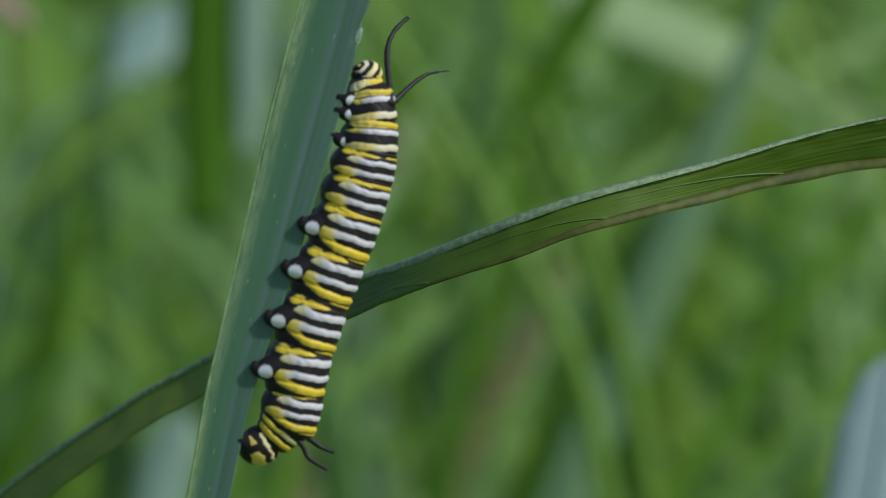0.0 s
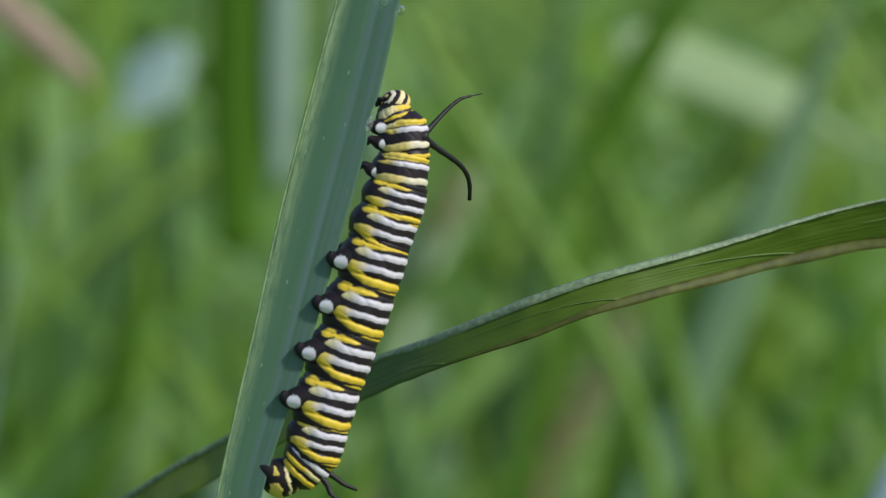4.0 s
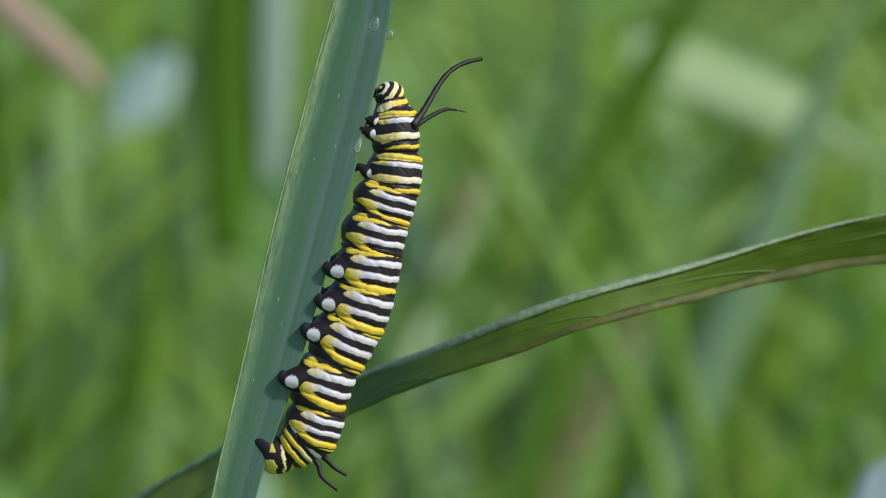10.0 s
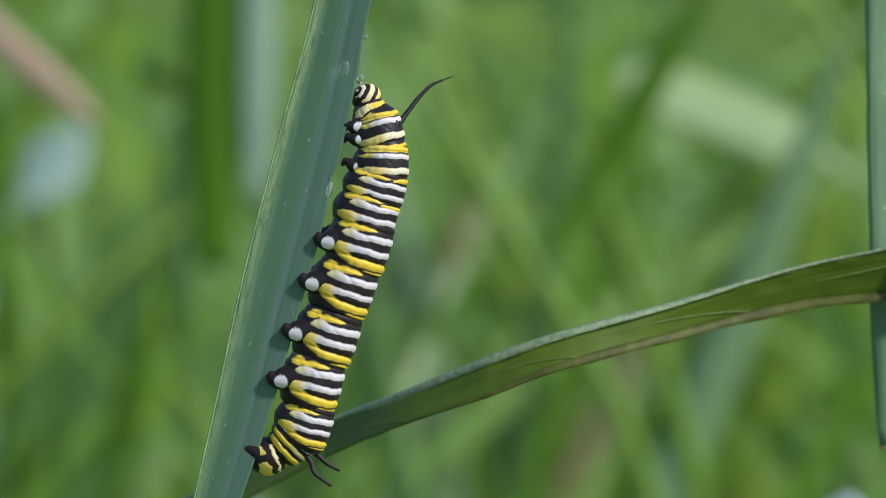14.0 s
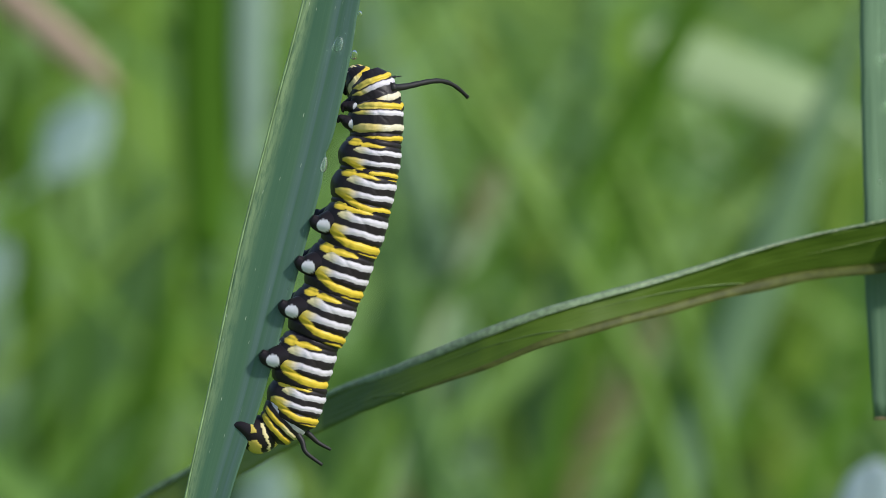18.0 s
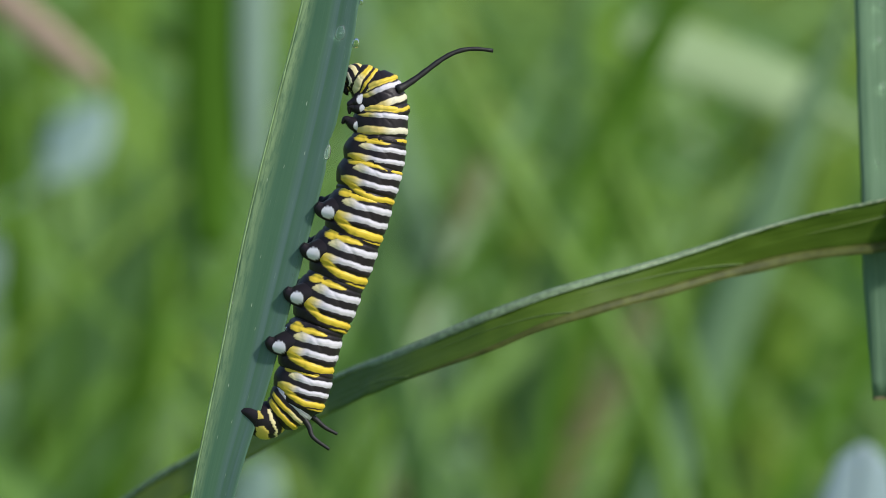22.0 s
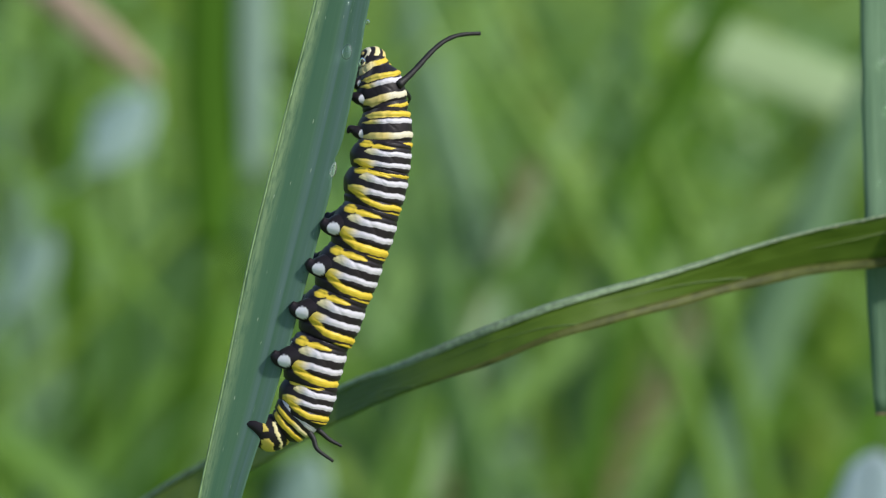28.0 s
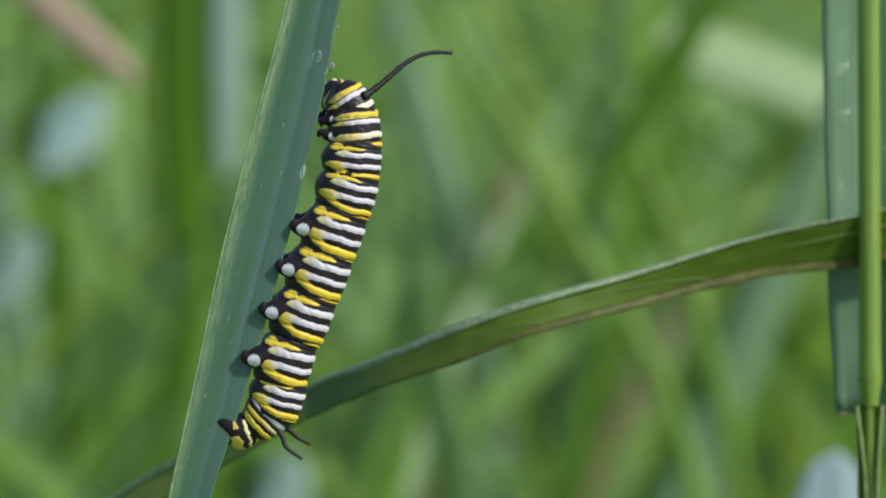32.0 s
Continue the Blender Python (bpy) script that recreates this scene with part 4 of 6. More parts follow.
def meadow():
    """Tall grass behind, too dense to count: blades that rise and then arch over, some across."""
    rng = random.Random(17)
    # Near layers darker, farthest palest: top-to-bottom brightness is put into leaf colour.
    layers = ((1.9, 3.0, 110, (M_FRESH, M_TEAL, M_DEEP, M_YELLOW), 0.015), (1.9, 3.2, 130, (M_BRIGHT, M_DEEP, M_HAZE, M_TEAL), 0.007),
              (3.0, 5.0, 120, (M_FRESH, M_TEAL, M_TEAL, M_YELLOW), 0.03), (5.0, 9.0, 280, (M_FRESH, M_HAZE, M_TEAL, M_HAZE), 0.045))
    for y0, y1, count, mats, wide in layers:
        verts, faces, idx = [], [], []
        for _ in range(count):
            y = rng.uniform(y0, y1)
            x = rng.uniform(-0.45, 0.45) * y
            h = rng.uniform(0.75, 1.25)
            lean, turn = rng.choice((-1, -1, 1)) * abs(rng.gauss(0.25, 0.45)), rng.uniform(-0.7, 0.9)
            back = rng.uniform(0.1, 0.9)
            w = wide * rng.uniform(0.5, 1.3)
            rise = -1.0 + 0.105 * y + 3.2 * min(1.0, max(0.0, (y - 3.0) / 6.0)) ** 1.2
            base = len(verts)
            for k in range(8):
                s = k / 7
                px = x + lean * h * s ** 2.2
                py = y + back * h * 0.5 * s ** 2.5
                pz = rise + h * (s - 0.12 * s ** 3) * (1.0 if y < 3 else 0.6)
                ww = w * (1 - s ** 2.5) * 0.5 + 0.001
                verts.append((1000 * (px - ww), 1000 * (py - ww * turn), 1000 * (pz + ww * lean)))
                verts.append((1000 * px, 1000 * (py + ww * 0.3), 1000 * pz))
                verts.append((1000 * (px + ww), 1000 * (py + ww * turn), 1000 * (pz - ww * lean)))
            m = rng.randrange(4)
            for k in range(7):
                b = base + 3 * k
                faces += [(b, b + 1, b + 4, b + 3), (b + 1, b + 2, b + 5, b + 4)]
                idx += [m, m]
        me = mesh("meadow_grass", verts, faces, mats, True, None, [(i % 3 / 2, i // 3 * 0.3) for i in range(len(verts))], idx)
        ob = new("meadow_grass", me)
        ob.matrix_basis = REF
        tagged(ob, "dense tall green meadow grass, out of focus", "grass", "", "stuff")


meadow()


# ---- dewdrops on the leaf ----
def drop(x, y, z, r, tall=1.3, lean=0.0):
    verts, n = [], 12
    for i in range(n + 1):
        for k in range(2 * n):
            b, a = math.pi * i / n, math.pi * k / n
            verts.append((r * math.sin(b) * math.cos(a), 0.7 * r * math.sin(b) * math.sin(a), r * tall * math.cos(b) * (1 + 0.15 * math.cos(b))))
    me = mesh("dewdrop", verts, grid_faces(n + 1, 2 * n, True), [FROTH if tall > 2 else WATER])
    ob = new("dewdrop", me)
    ob.visible_shadow = False
    ob.matrix_basis = REF @ pose(x / 1000, y / 1000, z / 1000, 0, lean, 0)
    tagged(ob, "clear dewdrop clinging to the leaf", "water drop", "dewdrops on the leaf")


for spec in ((-9.8, 0.10, 21.4, 0.55, 1.5, 12), (-8.2, -0.2, 20.3, 0.40, 1.3, 10), (-7.5, -0.1, 24.6, 0.24, 1.2, 0), (-12.05, 0.62, 15.5, 0.16, 1.2, 0), (-11.5, -0.1, 8.9, 0.36, 2.3, 14),
             (-15.1, 0.05, -2.9, 0.13, 1.2, 0), (-15.4, 0.1, -3.8, 0.11, 1.2, 0), (-14.9, 0.05, -1.9, 0.10, 1.2, 0), (-21.6, 0.5, -19.6, 0.17, 1.3, 0), (-9.7, 0.2, 17.6, 0.12, 1.4, 0), (-10.1, 0.2, 16.4, 0.10, 1.6, 0), (-11.6, 0.45, 12.4, 0.14, 1.5, 0), (-12.6, 0.45, 10.9, 0.11, 1.3, 0), (-8.9, 0.2, 22.6, 0.13, 1.5, 0), (-13.9, 0.2, 1.6, 0.12, 1.3, 0), (-16.9, 0.3, -8.2, 0.12, 1.3, 0), (-9.6, 0.45, 26.6, 0.2, 1.3, 0), (-16.3, -0.1, -9.6, 0.26, 1.5, 10), (51.4, 38.9, 20.7, 0.50, 1.2, 0), (51.7, 38.9, 15.5, 0.45, 1.2, 0), (56.0, 38.9, 11.1, 0.55, 1.2, 0), (51.9, 38.9, 24.9, 0.30, 1.2, 0), (50.9, 38.9, 6.8, 0.25, 1.2, 0)):
    drop(*spec)


# ---- what moves ----
def motions():
    def at(x, y, z, b):
        return pose(x / 1000, y / 1000, z / 1000, 0, b, 0)

    def swing(x, y, z, rx, ry, rz):
        return pose(x / 1000, y / 1000, z / 1000, rx, ry, rz)

    walk(BODY["tail"], [(0, at(-21.42, 1.60, -31.47, 73.0)), (1, at(-19.89, 1.60, -26.60, 106.3)), (2, at(-20.42, 1.60, -27.05, 90.4)), (3, at(-20.65, 1.60, -26.80, 92.0)), (6, at(-20.45, 1.60, -26.26, 79.5)), (7, at(-19.13, 1.60, -26.02, 75.5)), (8, at(-19.74, 1.60, -22.22, 111.3)), (9, at(-20.22, 1.60, -22.20, 85.7)), (10, at(-20.17, 1.60, -22.98, 95.9)), (11, at(-18.76, 1.60, -22.89, 77.6)), (12, at(-17.95, 1.60, -18.85, 100.2)), (13, at(-18.29, 1.60, -18.44, 80.8)), (14, at(-18.14, 1.60, -18.44, 80.0)), (18, at(-18.71, 1.60, -18.94, 85.1)), (19, at(-18.70, 1.60, -18.99, 84.2)), (21, at(-18.74, 1.60, -19.00, 85.5)), (23, at(-18.70, 1.60, -18.97, 84.6)), (25, at(-18.75, 1.60, -19.03, 85.2)), (28, at(-18.71, 1.60, -19.00, 84.4)), (30, at(-18.71, 1.60, -19.05, 85.8)), (32, at(-18.73, 1.60, -19.04, 84.9))])
    walk(BODY["A8"], [(0, at(-19.01, 1.60, -29.53, 41.7)), (1, at(-17.53, 1.60, -26.59, 57.0)), (2, at(-18.02, 1.60, -25.13, 42.3)), (3, at(-18.01, 1.60, -25.30, 42.3)), (6, at(-17.77, 1.60, -24.39, 41.7)), (7, at(-17.58, 1.60, -24.48, 35.4)), (8, at(-17.56, 1.60, -22.47, 67.6)), (9, at(-17.45, 1.60, -20.49, 54.2)), (10, at(-17.47, 1.60, -21.66, 50.9)), (11, at(-16.94, 1.60, -21.30, 39.3)), (12, at(-15.08, 1.60, -18.67, 69.0)), (13, at(-16.24, 1.60, -16.98, 43.7)), (14, at(-15.50, 1.60, -16.79, 47.6)), (18, at(-15.94, 1.60, -17.39, 48.1)), (19, at(-15.91, 1.60, -17.36, 47.6)), (21, at(-15.97, 1.60, -17.45, 47.8)), (23, at(-15.90, 1.60, -17.36, 47.7)), (25, at(-15.95, 1.60, -17.45, 47.9)), (28, at(-15.93, 1.60, -17.37, 47.3)), (30, at(-15.94, 1.60, -17.53, 47.9)), (32, at(-15.95, 1.60, -17.45, 47.4))])
    walk(BODY["A7"], [(0, at(-18.06, 1.60, -27.69, 14.6)), (1, at(-15.62, 1.60, -25.40, 28.0)), (2, at(-16.93, 1.60, -23.21, 19.0)), (3, at(-16.90, 1.60, -22.69, 17.7)), (6, at(-16.91, 1.60, -22.29, 15.7)), (7, at(-16.49, 1.60, -22.32, 16.0)), (8, at(-16.23, 1.60, -20.77, 25.0)), (9, at(-16.11, 1.60, -19.23, 28.5)), (10, at(-16.12, 1.60, -19.68, 19.8)), (11, at(-15.83, 1.60, -19.31, 18.4)), (12, at(-13.97, 1.60, -17.32, 19.2)), (13, at(-14.94, 1.60, -14.93, 21.0)), (14, at(-14.31, 1.60, -14.95, 18.6)), (18, at(-14.62, 1.60, -15.28, 19.5)), (19, at(-14.57, 1.60, -15.21, 19.5)), (21, at(-14.61, 1.60, -15.26, 19.5)), (23, at(-14.58, 1.60, -15.22, 19.5)), (25, at(-14.58, 1.60, -15.27, 19.3)), (28, at(-14.61, 1.60, -15.21, 19.6)), (30, at(-14.61, 1.60, -15.35, 19.3)), (32, at(-14.60, 1.60, -15.24, 19.5))])
    walk(BODY["A6"], [(0, at(-17.48, 1.60, -23.67, 12.2)), (1, at(-15.25, 1.60, -22.30, 6.7)), (2, at(-15.93, 1.60, -19.07, 18.6)), (3, at(-15.89, 1.60, -18.66, 17.1)), (6, at(-16.15, 1.60, -18.65, 16.6)), (7, at(-15.85, 1.60, -18.44, 14.4)), (8, at(-15.57, 1.60, -18.19, 14.6)), (9, at(-15.11, 1.60, -16.19, 19.2)), (10, at(-15.21, 1.60, -15.37, 19.7)), (11, at(-14.95, 1.60, -15.32, 15.5)), (12, at(-13.51, 1.60, -14.16, 10.6)), (13, at(-13.88, 1.60, -10.83, 19.1)), (14, at(-13.38, 1.60, -10.47, 15.4)), (18, at(-13.74, 1.60, -11.17, 18.1)), (19, at(-13.72, 1.60, -11.18, 17.8)), (21, at(-13.76, 1.60, -11.20, 17.8)), (23, at(-13.71, 1.60, -11.18, 17.8)), (25, at(-13.76, 1.60, -11.20, 17.6)), (28, at(-13.73, 1.60, -11.19, 17.9)), (30, at(-13.72, 1.60, -11.20, 17.6)), (32, at(-13.76, 1.60, -11.25, 17.8))])
    walk(BODY["A5"], [(0, at(-16.18, 1.60, -19.04, 17.7)), (1, at(-14.82, 1.60, -18.52, 10.2)), (2, at(-14.09, 1.60, -14.76, 24.9)), (3, at(-14.25, 1.60, -14.06, 20.2)), (6, at(-14.43, 1.60, -13.99, 20.1)), (7, at(-14.30, 1.60, -13.76, 19.3)), (8, at(-14.43, 1.60, -13.90, 17.8)), (9, at(-14.12, 1.60, -13.49, 19.7)), (10, at(-12.96, 1.60, -10.89, 25.8)), (11, at(-13.42, 1.60, -10.64, 20.4)), (12, at(-12.64, 1.60, -10.19, 14.2)), (13, at(-11.82, 1.60, -5.92, 24.4)), (14, at(-11.80, 1.60, -5.83, 19.0)), (18, at(-11.70, 1.60, -6.30, 22.0)), (19, at(-11.72, 1.60, -6.31, 22.0)), (21, at(-11.74, 1.60, -6.34, 22.1)), (23, at(-11.72, 1.60, -6.31, 22.1)), (25, at(-11.74, 1.60, -6.33, 22.1)), (28, at(-11.74, 1.60, -6.33, 22.0)), (30, at(-11.74, 1.60, -6.32, 22.0)), (32, at(-11.74, 1.60, -6.37, 22.0))])
    walk(BODY["A4"], [(0, at(-14.49, 1.60, -14.30, 20.5)), (1, at(-13.77, 1.60, -14.13, 14.0)), (2, at(-12.30, 1.60, -11.25, 19.0)), (3, at(-12.43, 1.60, -9.24, 18.7)), (6, at(-12.77, 1.60, -9.39, 19.9)), (7, at(-12.58, 1.60, -9.08, 19.2)), (8, at(-12.60, 1.60, -8.93, 19.2)), (9, at(-12.65, 1.60, -9.29, 19.3)), (10, at(-11.36, 1.60, -7.40, 19.0)), (11, at(-11.37, 1.60, -5.71, 20.4)), (12, at(-11.30, 1.60, -5.45, 15.5)), (13, at(-10.12, 1.60, -2.52, 21.7)), (14, at(-10.04, 1.60, -0.79, 20.1)), (18, at(-9.91, 1.60, -1.66, 20.8)), (19, at(-9.86, 1.60, -1.65, 21.0)), (21, at(-9.91, 1.60, -1.70, 21.2)), (23, at(-9.86, 1.60, -1.69, 21.3)), (25, at(-9.90, 1.60, -1.71, 21.6)), (28, at(-9.88, 1.60, -1.68, 21.2)), (30, at(-9.87, 1.60, -1.66, 21.1)), (32, at(-9.88, 1.60, -1.69, 21.3))])
    walk(BODY["A3"], [(0, at(-12.79, 1.60, -10.01, 20.2)), (1, at(-12.51, 1.60, -9.28, 15.7)), (2, at(-11.65, 1.60, -7.68, 10.9)), (3, at(-11.07, 1.60, -4.70, 17.7)), (6, at(-11.16, 1.60, -4.95, 17.7)), (7, at(-11.02, 1.60, -4.35, 15.5)), (8, at(-11.06, 1.60, -4.24, 18.6)), (9, at(-11.01, 1.60, -4.58, 21.2)), (10, at(-10.46, 1.60, -3.61, 12.2)), (11, at(-9.85, 1.60, -1.02, 16.2)), (12, at(-9.96, 1.60, -0.54, 15.3)), (13, at(-9.17, 1.60, 0.75, 15.1)), (14, at(-8.35, 1.60, 3.56, 18.1)), (18, at(-8.26, 1.60, 2.75, 18.1)), (19, at(-8.23, 1.60, 2.78, 18.7)), (21, at(-8.26, 1.60, 2.66, 19.1)), (23, at(-8.20, 1.60, 2.70, 20.3)), (25, at(-8.18, 1.60, 2.65, 22.5)), (28, at(-8.21, 1.60, 2.76, 18.8)), (30, at(-8.23, 1.60, 2.78, 19.3)), (32, at(-8.20, 1.60, 2.71, 20.5))])
    walk(BODY["A2"], [(0, at(-11.72, 1.60, -6.78, 17.5)), (0.5, at(-11.48, 1.60, -5.94, 16.3)), (1, at(-11.24, 1.60, -5.11, 15.5)), (1.5, at(-11.09, 1.60, -4.66, 16.3)), (2, at(-10.95, 1.60, -4.22, 15.5)), (2.5, at(-10.45, 1.60, -2.84, 17.5)), (3, at(-9.95, 1.60, -1.46, 20.9)), (3.5, at(-9.99, 1.60, -1.43, 19.2)), (5.5, at(-10.14, 1.60, -1.29, 22.3)), (6, at(-10.18, 1.60, -1.26, 17.4)), (6.5, at(-10.17, 1.60, -0.81, 16.0)), (7, at(-10.15, 1.60, -0.35, 13.1)), (7.5, at(-9.93, 1.60, -0.32, 15.9)), (8, at(-9.70, 1.60, -0.29, 18.5)), (8.5, at(-9.53, 1.60, -0.57, 20.9)), (9, at(-9.37, 1.60, -0.85, 19.5)), (9.5, at(-9.58, 1.60, -0.51, 17.9)), (10, at(-9.79, 1.60, -0.17, 14.7)), (10.5, at(-9.35, 1.60, 1.31, 14.9)), (11, at(-8.91, 1.60, 2.79, 15.0)), (11.5, at(-8.88, 1.60, 3.14, 17.0)), (12, at(-8.86, 1.60, 3.49, 18.2)), (12.5, at(-8.57, 1.60, 3.88, 17.4)), (13, at(-8.29, 1.60, 4.27, 13.7)), (13.5, at(-7.95, 1.60, 5.45, 17.9)), (14, at(-7.61, 1.60, 6.64, 17.0)), (14.5, at(-7.57, 1.60, 6.62, 15.6)), (16.5, at(-7.39, 1.60, 6.51, 19.5)), (17, at(-7.34, 1.60, 6.49, 20.8)), (17.5, at(-7.30, 1.60, 6.46, 21.1)), (18, at(-7.26, 1.60, 6.44, 14.1)), (18.5, at(-7.14, 1.60, 6.59, 15.8)), (19, at(-7.02, 1.60, 6.74, 15.7)), (19.5, at(-7.06, 1.60, 6.59, 14.0)), (20, at(-7.10, 1.60, 6.44, 12.5)), (20.5, at(-7.15, 1.60, 6.29, 16.2)), (21, at(-7.19, 1.60, 6.13, 15.6)), (21.5, at(-7.12, 1.60, 6.19, 16.2)), (22, at(-7.04, 1.60, 6.24, 17.5)), (22.5, at(-6.97, 1.60, 6.30, 15.2)), (23, at(-6.89, 1.60, 6.35, 15.3)), (23.5, at(-6.88, 1.60, 6.18, 16.7)), (24, at(-6.87, 1.60, 6.00, 18.9)), (24.5, at(-6.86, 1.60, 5.82, 21.0)), (25, at(-6.85, 1.60, 5.64, 20.1)), (25.5, at(-6.85, 1.60, 5.90, 20.9)), (27.5, at(-6.87, 1.60, 6.91, 13.9)), (28, at(-6.87, 1.60, 7.16, 15.2)), (28.5, at(-6.83, 1.60, 7.22, 14.2)), (29, at(-6.78, 1.60, 7.28, 15.1)), (29.5, at(-6.74, 1.60, 7.35, 16.9)), (30, at(-6.70, 1.60, 7.41, 17.3)), (30.5, at(-6.69, 1.60, 7.29, 17.2)), (31, at(-6.69, 1.60, 7.16, 18.4)), (31.5, at(-6.68, 1.60, 7.04, 16.7)), (32, at(-6.67, 1.60, 6.92, 16.2))])
    walk(BODY["A1"], [(0, at(-10.87, 1.60, -3.93, 13.2)), (0.5, at(-10.58, 1.60, -2.56, 13.0)), (1, at(-10.42, 1.60, -1.73, 13.0)), (1.5, at(-10.02, 1.60, -1.41, 16.5)), (2, at(-9.85, 1.60, -1.16, 16.6)), (2.5, at(-9.46, 1.60, -0.18, 14.1)), (3, at(-8.84, 1.60, 1.14, 14.1)), (3.5, at(-8.88, 1.60, 1.60, 13.7)), (5.5, at(-8.75, 1.60, 0.93, 31.7)), (6, at(-9.15, 1.60, 1.47, 21.4)), (6.5, at(-9.04, 1.60, 2.50, 20.6)), (7, at(-9.29, 1.60, 3.13, 17.0)), (7.5, at(-8.86, 1.60, 3.35, 17.4)), (8, at(-8.57, 1.60, 3.20, 17.5)), (8.5, at(-8.26, 1.60, 2.84, 19.3)), (9, at(-8.54, 1.60, 2.37, 12.6)), (9.5, at(-8.41, 1.60, 3.11, 16.7)), (10, at(-8.66, 1.60, 3.27, 17.4)), (10.5, at(-8.36, 1.60, 4.39, 17.8)), (11, at(-8.03, 1.60, 5.77, 17.4)), (11.5, at(-7.69, 1.60, 6.45, 19.4)), (12, at(-7.58, 1.60, 6.71, 20.0)), (12.5, at(-7.35, 1.60, 7.19, 19.4)), (13, at(-7.58, 1.60, 7.31, 13.2)), (13.5, at(-6.92, 1.60, 7.88, 20.8)), (14, at(-6.65, 1.60, 9.14, 17.0)), (14.5, at(-6.44, 1.60, 9.30, 18.9)), (16.5, at(-5.97, 1.60, 9.23, 23.3)), (17, at(-5.80, 1.60, 9.25, 24.8)), (17.5, at(-5.81, 1.60, 9.10, 24.7)), (18, at(-6.50, 1.60, 9.77, 10.2)), (18.5, at(-6.22, 1.60, 9.92, 12.9)), (19, at(-6.20, 1.60, 9.98, 12.0)), (19.5, at(-6.30, 1.60, 10.51, 9.7)), (20, at(-6.52, 1.60, 10.53, 7.4)), (20.5, at(-6.23, 1.60, 9.65, 14.4)), (21, at(-6.41, 1.60, 9.32, 13.5)), (21.5, at(-6.48, 1.60, 8.78, 12.0)), (22, at(-6.31, 1.60, 8.79, 12.5)), (22.5, at(-6.48, 1.60, 9.11, 6.2)), (23, at(-6.38, 1.60, 9.38, 5.2)), (23.5, at(-6.11, 1.60, 9.64, 7.8)), (24, at(-5.97, 1.60, 9.15, 10.3)), (24.5, at(-5.80, 1.60, 8.89, 12.8)), (25, at(-5.80, 1.60, 9.18, 11.0)), (25.5, at(-5.69, 1.60, 9.22, 13.9)), (27.5, at(-6.34, 1.60, 10.28, 5.9)), (28, at(-6.21, 1.60, 10.16, 9.5)), (28.5, at(-6.21, 1.60, 10.72, 5.9)), (29, at(-6.06, 1.60, 10.77, 5.6)), (29.5, at(-5.72, 1.60, 11.00, 8.0)), (30, at(-5.68, 1.60, 10.96, 6.5)), (30.5, at(-5.73, 1.60, 10.80, 7.1)), (31, at(-5.69, 1.60, 10.36, 9.8)), (31.5, at(-5.95, 1.60, 10.26, 7.1)), (32, at(-6.00, 1.60, 10.28, 7.3))])
